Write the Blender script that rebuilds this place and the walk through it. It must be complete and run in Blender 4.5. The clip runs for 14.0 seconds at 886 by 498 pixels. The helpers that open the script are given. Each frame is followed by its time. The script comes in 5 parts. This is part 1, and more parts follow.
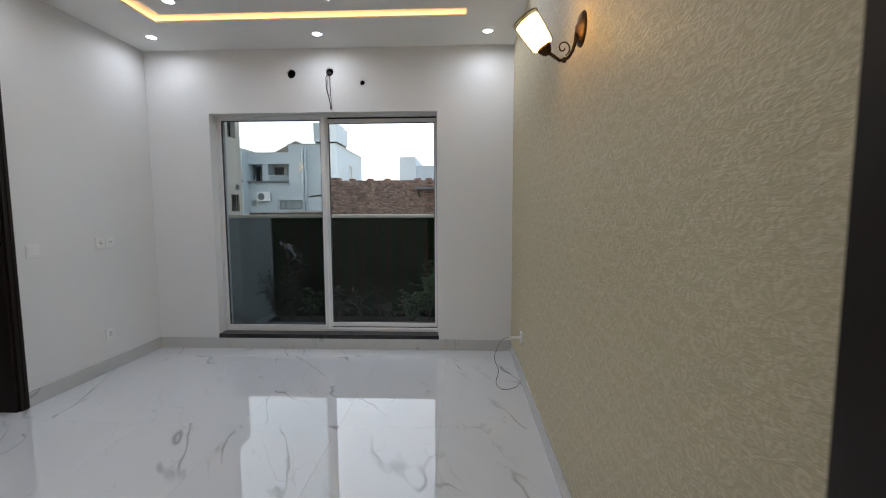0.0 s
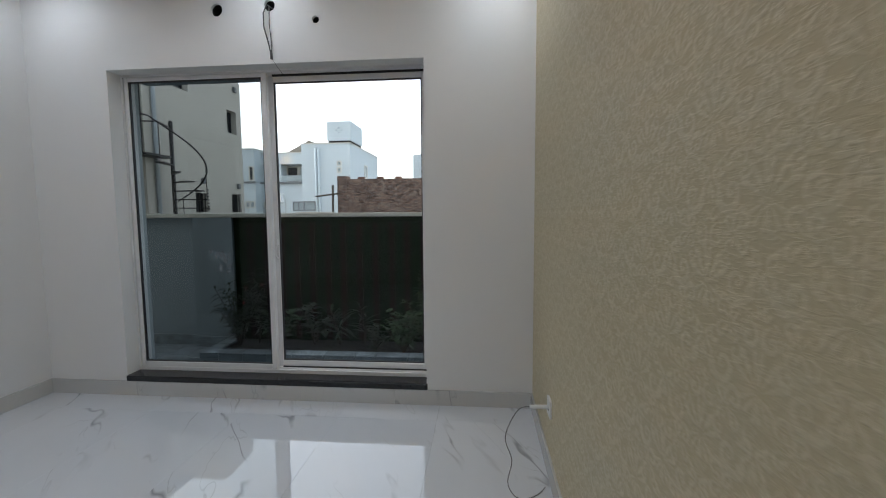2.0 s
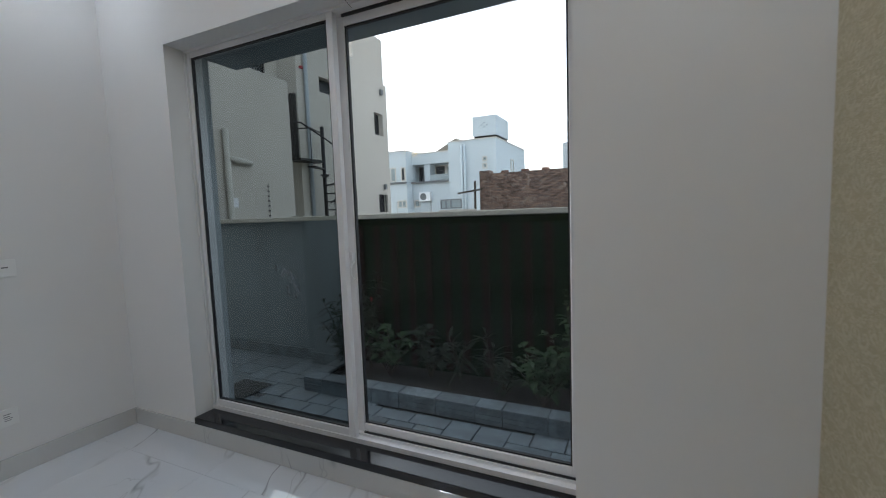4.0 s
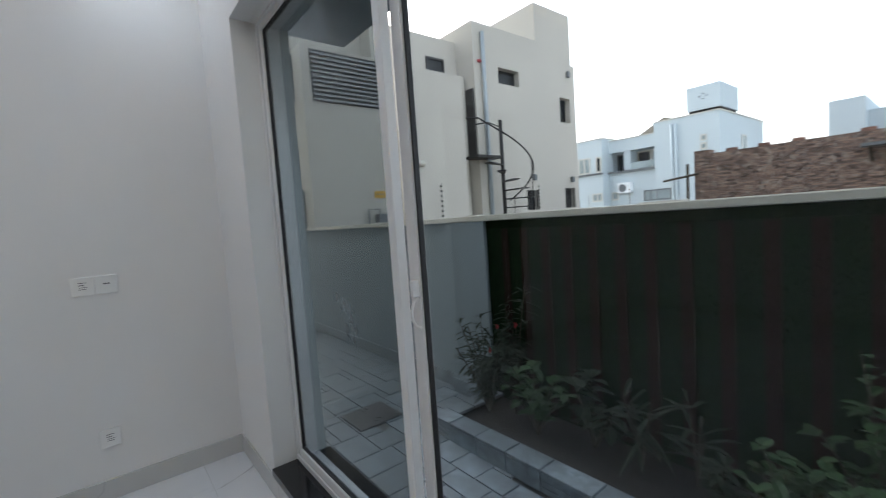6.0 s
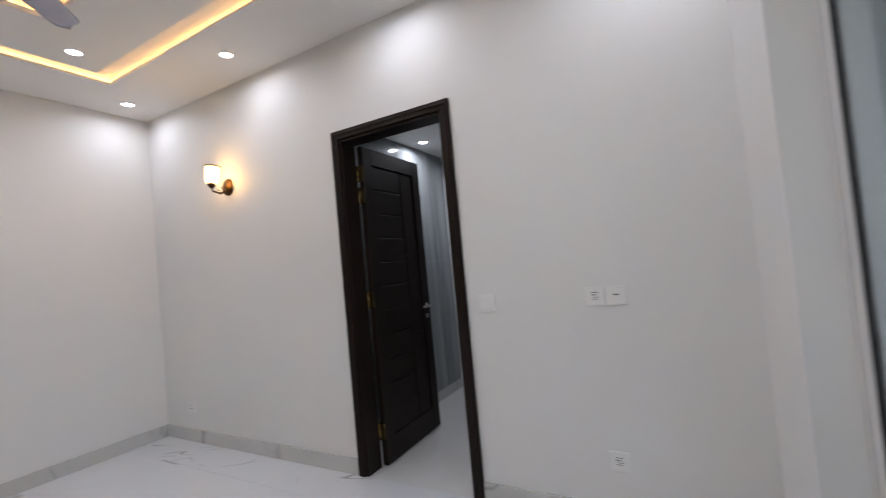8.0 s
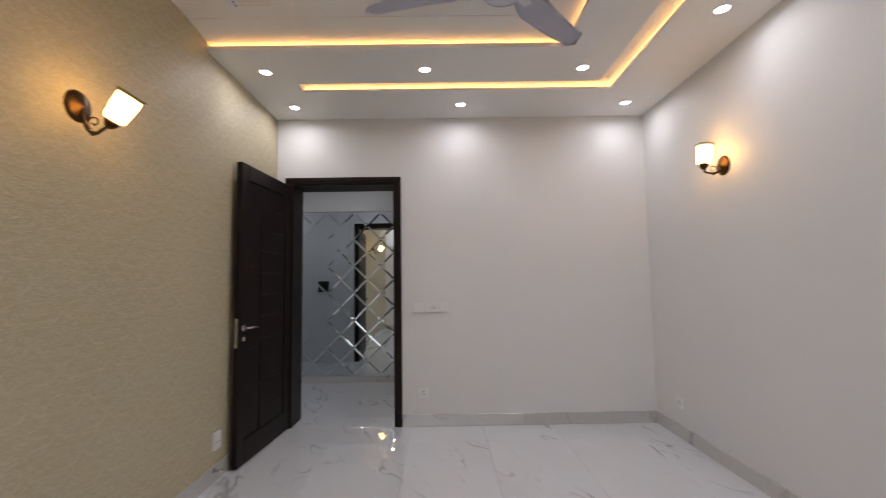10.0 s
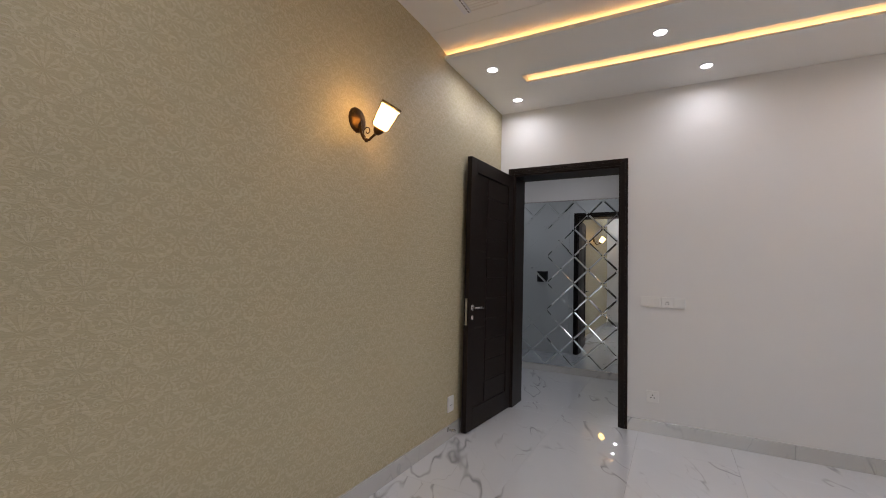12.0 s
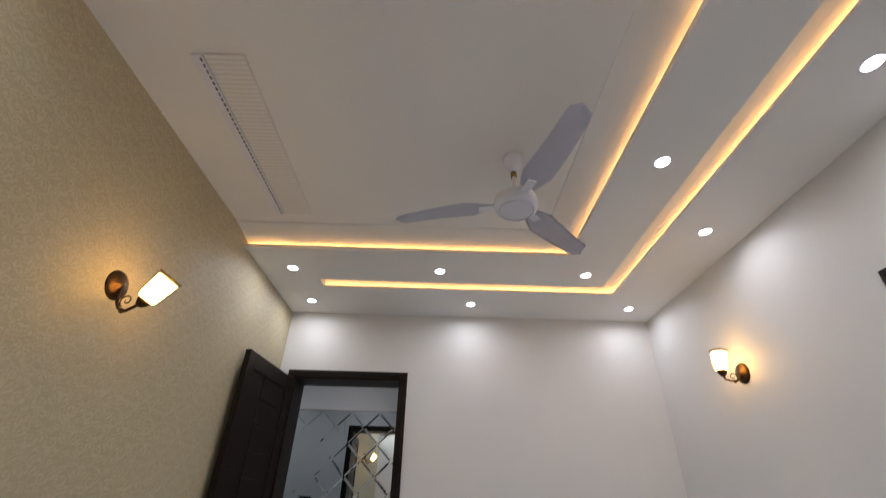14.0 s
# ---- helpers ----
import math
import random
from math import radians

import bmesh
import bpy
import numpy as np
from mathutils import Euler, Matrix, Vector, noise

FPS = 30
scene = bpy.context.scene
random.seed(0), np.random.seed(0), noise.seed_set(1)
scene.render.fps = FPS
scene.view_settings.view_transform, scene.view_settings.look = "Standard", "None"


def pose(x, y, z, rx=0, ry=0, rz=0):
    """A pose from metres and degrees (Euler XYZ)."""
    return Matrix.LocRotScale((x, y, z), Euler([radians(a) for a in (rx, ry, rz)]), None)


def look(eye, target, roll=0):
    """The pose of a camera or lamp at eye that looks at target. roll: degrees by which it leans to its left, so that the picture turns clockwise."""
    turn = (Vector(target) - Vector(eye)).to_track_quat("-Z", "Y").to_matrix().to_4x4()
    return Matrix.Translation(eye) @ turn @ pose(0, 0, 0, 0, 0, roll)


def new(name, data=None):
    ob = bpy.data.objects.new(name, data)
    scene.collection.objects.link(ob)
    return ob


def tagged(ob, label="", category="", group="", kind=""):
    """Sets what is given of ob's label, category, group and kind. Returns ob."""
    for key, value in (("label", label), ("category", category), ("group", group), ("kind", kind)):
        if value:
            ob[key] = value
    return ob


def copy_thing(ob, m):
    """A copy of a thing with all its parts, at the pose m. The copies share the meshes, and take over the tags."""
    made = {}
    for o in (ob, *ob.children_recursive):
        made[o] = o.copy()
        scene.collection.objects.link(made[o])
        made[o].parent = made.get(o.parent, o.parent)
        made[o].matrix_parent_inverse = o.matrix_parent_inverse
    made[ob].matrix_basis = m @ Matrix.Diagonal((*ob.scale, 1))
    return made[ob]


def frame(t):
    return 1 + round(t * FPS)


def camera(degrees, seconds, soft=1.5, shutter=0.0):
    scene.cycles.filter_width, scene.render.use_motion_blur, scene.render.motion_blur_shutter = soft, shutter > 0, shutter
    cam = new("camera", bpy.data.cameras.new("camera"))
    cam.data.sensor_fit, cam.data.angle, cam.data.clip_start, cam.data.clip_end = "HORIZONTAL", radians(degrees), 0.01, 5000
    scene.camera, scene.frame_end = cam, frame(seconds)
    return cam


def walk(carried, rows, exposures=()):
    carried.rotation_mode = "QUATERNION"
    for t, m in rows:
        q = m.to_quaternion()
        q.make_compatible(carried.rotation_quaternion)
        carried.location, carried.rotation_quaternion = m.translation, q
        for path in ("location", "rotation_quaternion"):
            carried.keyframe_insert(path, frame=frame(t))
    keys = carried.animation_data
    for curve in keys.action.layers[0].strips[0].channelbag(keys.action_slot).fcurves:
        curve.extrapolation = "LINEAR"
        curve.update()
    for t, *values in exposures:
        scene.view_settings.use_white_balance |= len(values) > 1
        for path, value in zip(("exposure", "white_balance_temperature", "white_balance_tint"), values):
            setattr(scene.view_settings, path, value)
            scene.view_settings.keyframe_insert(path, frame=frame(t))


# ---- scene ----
cam = camera(92.5, 14.0, soft=1.0, shutter=0.3)

# light levels
SKY, SUN, DOWN, LEDS, SCONCE = 0.15, 0.5, 0.35, 2.05, 2.9
EXPOSURES = [(0.0, 2.31, 6800, 15), (1.5, 2.17, 6700, 13), (3.0, 2.02, 6600, 13), (5.5, 1.99, 6450, 12), (6.0, 2.24, 6520, 13), (6.5, 2.40, 6600, 14), (8.0, 2.63, 6950, 20), (9.0, 2.54, 7200, 22), (11.5, 2.38, 7400, 23), (13.0, 2.38, 7400, 23), (14.0, 2.36, 7200, 20)]
PATH = [
    (0, (0.179, 0.097, 1.267), (0.097, 2.088, 1.091), -0.2),
    (0.5, (0.192, 0.394, 1.221), (0.087, 2.384, 1.058), -0.3),
    (1, (0.218, 0.711, 1.239), (0.092, 2.7, 1.071), -0.2),
    (1.5, (0.252, 1.008, 1.243), (0.138, 2.997, 1.062), -0.0),
    (2, (0.322, 1.299, 1.217), (0.142, 3.284, 1.05), -0.4),
    (2.5, (0.247, 1.613, 1.242), (-0.116, 3.571, 1.059), -0.9),
    (3, (0.222, 1.897, 1.22), (-0.357, 3.803, 1.042), -1.4),
    (5.5, (0.018, 3.172, 1.239), (-1.281, 4.683, 1.069), -3.4),
    (6, (-0.072, 3.381, 1.226), (-1.629, 4.628, 1.085), -4.0),
    (6.5, (-0.217, 3.486, 1.226), (-2.032, 4.321, 1.126), -4.7),
    (7, (-0.365, 3.57, 1.234), (-2.35, 3.808, 1.192), -5.2),
    (7.5, (-0.452, 3.663, 1.234), (-2.415, 3.277, 1.254), -5.6),
    (8, (-0.637, 3.635, 1.242), (-2.389, 2.673, 1.307), -5.3),
    (8.5, (-0.738, 3.553, 1.232), (-2.144, 2.136, 1.351), -4.3),
    (9, (-0.799, 3.485, 1.236), (-1.832, 1.778, 1.375), -3.4),
    (11.5, (-0.805, 3.438, 1.211), (0.151, 1.686, 1.335), 1.8),
    (12, (-0.775, 3.443, 1.189), (0.176, 1.686, 1.3), 1.6),
    (12.5, (-0.721, 3.432, 1.181), (-0.029, 1.56, 1.313), 1.4),
    (13, (-0.709, 3.425, 1.184), (-0.314, 1.489, 1.498), 1.0),
    (13.5, (-0.719, 3.422, 1.189), (-0.579, 1.537, 1.843), 1.1),
    (14, (-0.725, 3.422, 1.195), (-0.73, 1.71, 2.228), 1.6),
]
walk(cam, [(t, look(eye, target, roll)) for t, eye, target, roll in PATH], EXPOSURES)

# ---- world, sun, exposure ----
world = bpy.data.worlds.new("sky")
scene.world = world
world.use_nodes = True
wn = world.node_tree.nodes
sky = wn.new("ShaderNodeTexSky")
sky.sky_type = 'NISHITA'
sky.sun_disc = False
sky.sun_elevation = radians(20)
sky.sun_rotation = radians(-78)
sky.air_density, sky.dust_density, sky.ozone_density = 1.0, 3.0, 1.0
wn["Background"].inputs["Strength"].default_value = SKY
haze = wn.new("ShaderNodeHueSaturation")
haze.inputs["Saturation"].default_value = 0.30
world.node_tree.links.new(sky.outputs["Color"], haze.inputs["Color"])
world.node_tree.links.new(haze.outputs["Color"], wn["Background"].inputs["Color"])
sun = new("sun", bpy.data.lights.new("sun", 'SUN'))
sun.data.energy, sun.data.angle, sun.data.color = SUN, radians(20), (1.0, 0.93, 0.84)
# low behind the cream house, veiled by haze
sun.matrix_world = look((-58.0, 12.3, 21.6), (0, 0, 0))


# ---- materials ----
def nodes_of(name):
    m = bpy.data.materials.new(name)
    m.use_nodes = True
    return m, m.node_tree.nodes, m.node_tree.links, m.node_tree.nodes["Principled BSDF"]


def mix_colour(n, l, fac, a, b):
    mx = n.new("ShaderNodeMix")
    mx.data_type = 'RGBA'
    for sock, v in ((mx.inputs[0], fac), (mx.inputs[6], a), (mx.inputs[7], b)):
        if isinstance(v, bpy.types.NodeSocket):
            l.new(v, sock)
        elif isinstance(v, (int, float)):
            sock.default_value = v
        else:
            sock.default_value = (*v, 1)
    return mx.outputs[2]


def noise_fac(n, l, scale, detail=3, rough=0.5, dist=0.0, coord=None, stretch=None):
    t = n.new("ShaderNodeTexNoise")
    t.inputs["Scale"].default_value, t.inputs["Detail"].default_value = scale, detail
    t.inputs["Roughness"].default_value, t.inputs["Distortion"].default_value = rough, dist
    if coord is None:
        coord = n.new("ShaderNodeTexCoord").outputs["Object"]
    if stretch:
        mp = n.new("ShaderNodeMapping")
        mp.inputs["Scale"].default_value = stretch
        l.new(coord, mp.inputs["Vector"])
        coord = mp.outputs["Vector"]
    l.new(coord, t.inputs["Vector"])
    return t.outputs["Fac"]


def ramp(n, l, fac, stops):
    r = n.new("ShaderNodeValToRGB")
    while len(r.color_ramp.elements) < len(stops):
        r.color_ramp.elements.new(0.5)
    for e, (p, v) in zip(r.color_ramp.elements, stops):
        e.position, e.color = p, (v, v, v, 1) if isinstance(v, (int, float)) else (*v, 1)
    l.new(fac, r.inputs["Fac"])
    return r.outputs["Color"]


def bump(n, l, b, height, strength, distance):
    bp = n.new("ShaderNodeBump")
    bp.inputs["Strength"].default_value, bp.inputs["Distance"].default_value = strength, distance
    l.new(height, bp.inputs["Height"])
    l.new(bp.outputs["Normal"], b.inputs["Normal"])


def mk(name, base, rough=0.5, metal=0.0, var=0.08, scale=3.0, fine=60.0, relief=0.0006, stretch=None, each=0.0, spec=0.5):
    """A surface with stains and grain at two scales, fine relief and uneven gloss."""
    m, n, l, b = nodes_of(name)
    big, small = noise_fac(n, l, scale, 4, 0.6, 0.3, None, stretch), noise_fac(n, l, fine, 3, 0.6, 0.0, None, stretch)
    dark = tuple(c * (1 - var) for c in base)
    light = tuple(min(1, c * (1 + var)) for c in base)
    col = mix_colour(n, l, ramp(n, l, big, [(0.3, 0.0), (0.7, 1.0)]), dark, light)
    col = mix_colour(n, l, ramp(n, l, small, [(0.35, 0.0), (0.75, var * 2)]), col, dark)
    if each:
        info = n.new("ShaderNodeObjectInfo").outputs["Random"]
        col = mix_colour(n, l, ramp(n, l, info, [(0.0, 0.0), (1.0, each)]), col, tuple(c * 0.35 for c in base))
    l.new(col, b.inputs["Base Color"])
    mr = n.new("ShaderNodeMapRange")
    mr.inputs["To Min"].default_value, mr.inputs["To Max"].default_value = max(0.02, rough * 0.85), min(1, rough * 1.15)
    l.new(big, mr.inputs["Value"])
    l.new(mr.outputs["Result"], b.inputs["Roughness"])
    b.inputs["Metallic"].default_value = metal
    b.inputs["Specular IOR Level"].default_value = spec
    if relief:
        bump(n, l, b, small, 0.5, relief)
    return m


def glow(name, colour, strength):
    m, n, l, b = nodes_of(name)
    b.inputs["Base Color"].default_value = (*colour, 1)
    b.inputs["Emission Color"].default_value = (*colour, 1)
    b.inputs["Emission Strength"].default_value = strength
    return m


def marble(name, rough, vein=1.0, tint=(0.69, 0.71, 0.745), grey=(0.20, 0.20, 0.215)):
    m, n, l, b = nodes_of(name)
    tc = n.new("ShaderNodeTexCoord").outputs["Object"]
    info = n.new("ShaderNodeObjectInfo").outputs["Random"]
    mul = n.new("ShaderNodeMath")
    mul.operation = 'MULTIPLY'
    mul.inputs[1].default_value = 37.0
    l.new(info, mul.inputs[0])
    off = n.new("ShaderNodeVectorMath")
    l.new(tc, off.inputs[0])
    l.new(mul.outputs[0], off.inputs[1])
    rot = n.new("ShaderNodeMapping")
    rot.inputs["Scale"].default_value = (2.3, 0.70, 1.0)
    skew = n.new("ShaderNodeMapping")
    skew.inputs["Rotation"].default_value = (0, 0, radians(-28))
    l.new(off.outputs[0], skew.inputs["Vector"])
    l.new(skew.outputs["Vector"], rot.inputs["Vector"])
    v = rot.outputs["Vector"]

    def lines(scale, width, dist):
        f = noise_fac(n, l, scale, 3.5, 0.5, dist, v)
        a = n.new("ShaderNodeMath")
        a.operation = 'SUBTRACT'
        a.inputs[1].default_value = 0.5
        l.new(f, a.inputs[0])
        c = n.new("ShaderNodeMath")
        c.operation = 'ABSOLUTE'
        l.new(a.outputs[0], c.inputs[0])
        return ramp(n, l, c.outputs[0], [(0.0, 1.0), (width * 0.3, 0.75), (width, 0.0)])
    mask = ramp(n, l, noise_fac(n, l, 1.9, 3, 0.5, 0.2, v), [(0.50, 0.0), (0.64, 0.85)])
    wide = lines(0.95, 0.011, 0.22)
    thin = lines(2.0, 0.006, 0.30)
    add = n.new("ShaderNodeMath")
    add.operation = 'MAXIMUM'
    l.new(wide, add.inputs[0])
    half = n.new("ShaderNodeMath")
    half.operation = 'MULTIPLY'
    half.inputs[1].default_value = 0.45
    l.new(thin, half.inputs[0])
    l.new(half.outputs[0], add.inputs[1])
    gate = n.new("ShaderNodeMath")
    gate.operation = 'MULTIPLY'
    l.new(add.outputs[0], gate.inputs[0])
    l.new(mask, gate.inputs[1])
    fin = n.new("ShaderNodeMath")
    fin.operation = 'MULTIPLY'
    fin.inputs[1].default_value = 0.85 * vein
    l.new(gate.outputs[0], fin.inputs[0])
    cloud = ramp(n, l, noise_fac(n, l, 1.3, 4, 0.6, 0.4, v), [(0.35, 0.0), (0.75, 0.35)])
    base = mix_colour(n, l, cloud, tint, tuple(c * 0.86 for c in tint))
    l.new(mix_colour(n, l, fin.outputs[0], base, grey), b.inputs["Base Color"])
    b.inputs["Roughness"].default_value = rough
    b.inputs["IOR"].default_value = 2.1
    bump(n, l, b, noise_fac(n, l, 9.0, 2, 0.5, 0.0, tc), 0.12, 0.0006)
    return m


class Sum:
    """A value in a node tree that takes part in plain sums."""

    def __init__(self, n, l, v):
        self.n, self.l, self.v = n, l, v

    def op(self, kind, *others):
        m = self.n.new("ShaderNodeMath")
        m.operation = kind
        for k, o in enumerate((self, *others)):
            v = o.v if isinstance(o, Sum) else o
            if isinstance(v, bpy.types.NodeSocket):
                self.l.new(v, m.inputs[k])
            else:
                m.inputs[k].default_value = v
        return Sum(self.n, self.l, m.outputs[0])

    def __add__(self, o):
        return self.op('ADD', o)

    def __sub__(self, o):
        return self.op('SUBTRACT', o)

    def __mul__(self, o):
        return self.op('MULTIPLY', o)

    def step(self, a, b):
        """0 at a, 1 at b, smooth between."""
        m = self.n.new("ShaderNodeMapRange")
        m.interpolation_type = 'SMOOTHSTEP'
        self.l.new(self.v, m.inputs["Value"])
        m.inputs["From Min"].default_value, m.inputs["From Max"].default_value = min(a, b), max(a, b)
        if a > b:
            m.inputs["To Min"].default_value, m.inputs["To Max"].default_value = 1.0, 0.0
        return Sum(self.n, self.l, m.outputs["Result"])


def wallpaper():
    """Cream embossed damask: palmettes with scrolls, half-dropped on a lattice of 0.24 by 0.224 m."""
    m, n, l, b = nodes_of("embossed_wallpaper")
    tc = n.new("ShaderNodeTexCoord").outputs["Object"]
    sp = n.new("ShaderNodeSeparateXYZ")
    l.new(tc, sp.inputs[0])
    y = (Sum(n, l, sp.outputs["Y"]) - 3.004) * (1 / 0.12)
    z = (Sum(n, l, sp.outputs["Z"]) - 1.228) * (1 / 0.112)
    # the nearer of the two lattice points: one at the corners, one in the middle of each cell
    xa, za = y.op('PINGPONG', 1.0), z.op('WRAP', 1.0, -1.0)
    xb, zb = (y + 1.0).op('PINGPONG', 1.0), (z + 1.0).op('WRAP', 1.0, -1.0)
    pick = (xa + za.op('ABSOLUTE')).op('GREATER_THAN', xb + zb.op('ABSOLUTE'))
    x = xa + (xb - xa) * pick
    v = za + (zb - za) * pick

    def polar(cx, cz):
        dx, dz = x - cx, v - cz
        return (dx * dx + dz * dz).op('SQRT'), dz.op('ARCTAN2', dx)

    def scroll(cx, cz, size, turn, start, wind=3.0):
        """A curling stroke about a point."""
        r, th = polar(cx, cz)
        wave = (th * turn + (r + 0.02).op('LOGARITHM', 2.71828) * wind + start).op('SINE')
        return wave.step(0.05, 0.6) * r.step(size, size * 0.82)

    def fan(cx, cz, count, r0, r1, off, low, high):
        """Leaves spreading from a point between two angles."""
        r, th = polar(cx, cz)
        wave = (th * count + off).op('COSINE')
        body = (r * (1 / r1) - 0.55).op('ABSOLUTE').step(0.5, 0.1)
        return (wave + body * 0.7).step(0.55, 1.1) * r.step(r0 * 0.7, r0) * r.step(r1, r1 * 0.85) * th.step(low - 0.1, low) * th.step(high + 0.1, high)

    shapes = [scroll(0.17, 0.60, 0.17, 1, 0.4, 4.5), scroll(0.60, 0.12, 0.32, -1, 1.6, 5.0), scroll(0.36, -0.22, 0.20, 1, 2.4, 4.5),
              scroll(0.38, 0.34, 0.14, 1, 0.0, 4.0), scroll(0.14, -0.62, 0.13, -1, 0.8, 4.0), scroll(0.84, 0.02, 0.13, 1, 2.0, 4.0),
              scroll(0.44, 0.52, 0.12, -1, 1.0, 4.0), scroll(0.10, 0.84, 0.11, 1, 2.0, 4.0), scroll(0.62, -0.22, 0.14, -1, 0.3, 4.0), scroll(0.36, -0.50, 0.13, 1, 1.2, 4.0),
              fan(0.0, 0.02, 13.0, 0.08, 0.50, 0.0, 0.4, 1.62), fan(0.0, 0.02, 13.0, 0.06, 0.36, 0.0, -1.62, -0.4),
              fan(0.0, -0.66, 9.0, 0.05, 0.30, 0.0, -1.62, 1.0), fan(0.52, -0.36, 8.0, 0.04, 0.2, 0.0, -3.0, 3.0), fan(0.30, 0.70, 8.0, 0.03, 0.16, 0.0, -3.0, 3.0)]
    pat = shapes[0]
    for sh in shapes[1:]:
        pat = pat.op('MAXIMUM', sh)
    fine = noise_fac(n, l, 260.0, 2, 0.5, 0.0, tc, (1, 0.6, 1.4))
    stroke = noise_fac(n, l, 74.0, 3.0, 0.55, 0.7, tc, (1, 0.62, 2.1))
    big = noise_fac(n, l, 1.2, 3)
    pat_mottled = (Sum(n, l, stroke).step(0.34, 0.62) * 0.5 + 0.5) * pat
    c = mix_colour(n, l, ramp(n, l, big, [(0.3, 0.0), (0.7, 1.0)]), (0.475, 0.41, 0.265), (0.515, 0.445, 0.29))
    # Strokes lightened in the base colour for light on the emboss; bump follows.
    c = mix_colour(n, l, ramp(n, l, stroke, [(0.44, 0.0), (0.66, 0.40)]), c, (0.64, 0.56, 0.40))
    c = mix_colour(n, l, (pat_mottled * 0.46).v, c, (0.66, 0.59, 0.425))
    c = mix_colour(n, l, ramp(n, l, fine, [(0.4, 0.0), (0.8, 0.25)]), c, (0.36, 0.31, 0.19))
    l.new(c, b.inputs["Base Color"])
    l.new(ramp(n, l, pat.v, [(0.0, 0.62), (1.0, 0.42)]), b.inputs["Roughness"])
    bump(n, l, b, (pat * 0.7 + Sum(n, l, stroke).step(0.44, 0.66) * 1.0).v, 0.6, 0.0010)
    return m


def glass(name, tint, mirror=0.035):
    m, n, l, b = nodes_of(name)
    out = n["Material Output"]
    n.remove(b)
    tr, gl, lw_, mx = n.new("ShaderNodeBsdfTransparent"), n.new("ShaderNodeBsdfGlossy"), n.new("ShaderNodeLayerWeight"), n.new("ShaderNodeMixShader")
    tr.inputs["Color"].default_value = (*tint, 1)
    gl.inputs["Roughness"].default_value = 0.0
    lw_.inputs["Blend"].default_value = 0.5
    pw, ma = n.new("ShaderNodeMath"), n.new("ShaderNodeMath")
    pw.operation, ma.operation = 'POWER', 'MULTIPLY_ADD'
    pw.inputs[1].default_value = 5.0
    ma.inputs[1].default_value, ma.inputs[2].default_value = 0.96, mirror
    l.new(lw_.outputs["Facing"], pw.inputs[0])
    l.new(pw.outputs[0], ma.inputs[0])
    l.new(ma.outputs[0], mx.inputs[0])
    l.new(tr.outputs[0], mx.inputs[1])
    l.new(gl.outputs[0], mx.inputs[2])
    l.new(mx.outputs[0], out.inputs["Surface"])
    return m


def thin_film(name, colour):
    """A thin smear that lets some light through and scatters the rest."""
    m, n, l, b = nodes_of(name)
    out = n["Material Output"]
    n.remove(b)
    tl, tr, mx = n.new("ShaderNodeBsdfTranslucent"), n.new("ShaderNodeBsdfTransparent"), n.new("ShaderNodeMixShader")
    tl.inputs["Color"].default_value = (*colour, 1)
    l.new(ramp(n, l, noise_fac(n, l, 90.0, 4, 0.6), [(0.35, 0.95), (0.65, 0.55)]), mx.inputs[0])
    l.new(tl.outputs[0], mx.inputs[1])
    l.new(tr.outputs[0], mx.inputs[2])
    l.new(mx.outputs[0], out.inputs["Surface"])
    return m


def brickwork():
    m, n, l, b = nodes_of("rough_red_brickwork")
    tc = n.new("ShaderNodeTexCoord").outputs["Object"]
    sp = n.new("ShaderNodeSeparateXYZ")
    l.new(tc, sp.inputs[0])
    cb = n.new("ShaderNodeCombineXYZ")
    l.new(sp.outputs["X"], cb.inputs["X"])
    l.new(sp.outputs["Z"], cb.inputs["Y"])
    t = n.new("ShaderNodeTexBrick")
    t.inputs["Scale"].default_value = 1.0
    t.inputs["Brick Width"].default_value, t.inputs["Row Height"].default_value = 0.125, 0.045
    t.inputs["Mortar Size"].default_value = 0.005
    t.inputs["Color1"].default_value = (0.34, 0.215, 0.16, 1)
    t.inputs["Color2"].default_value = (0.06, 0.035, 0.028, 1)
    t.inputs["Mortar"].default_value = (0.10, 0.08, 0.07, 1)
    l.new(cb.outputs[0], t.inputs["Vector"])
    c = mix_colour(n, l, ramp(n, l, noise_fac(n, l, 9.0, 5, 0.7), [(0.54, 0.0), (0.66, 0.75)]), t.outputs["Color"], (0.46, 0.38, 0.33))
    l.new(c, b.inputs["Base Color"])
    b.inputs["Roughness"].default_value = 0.9
    bump(n, l, b, t.outputs["Fac"], 0.6, 0.01)
    return m


def mirror_mat():
    m, n, l, b = nodes_of("mirror_silver")
    b.inputs["Base Color"].default_value = (0.66, 0.72, 0.74, 1)
    b.inputs["Metallic"].default_value = 1.0
    b.inputs["Roughness"].default_value = 0.01
    return m


def stained_wall():
    """Grey paint with rain streaks."""
    m = mk("grey_boundary_paint", (0.195, 0.24, 0.27), 0.75, var=0.09, scale=1.4, fine=18, relief=0.0)
    n, l = m.node_tree.nodes, m.node_tree.links
    b = n["Principled BSDF"]
    old = b.inputs["Base Color"].links[0].from_socket
    tc = n.new("ShaderNodeTexCoord").outputs["Object"]
    c = old
    streak = ramp(n, l, noise_fac(n, l, 3.0, 2, 0.5, 0.1, tc, (1.6, 1.0, 0.12)), [(0.5, 0.0), (0.8, 0.25)])
    l.new(mix_colour(n, l, streak, c, (0.08, 0.095, 0.105)), b.inputs["Base Color"])
    return m


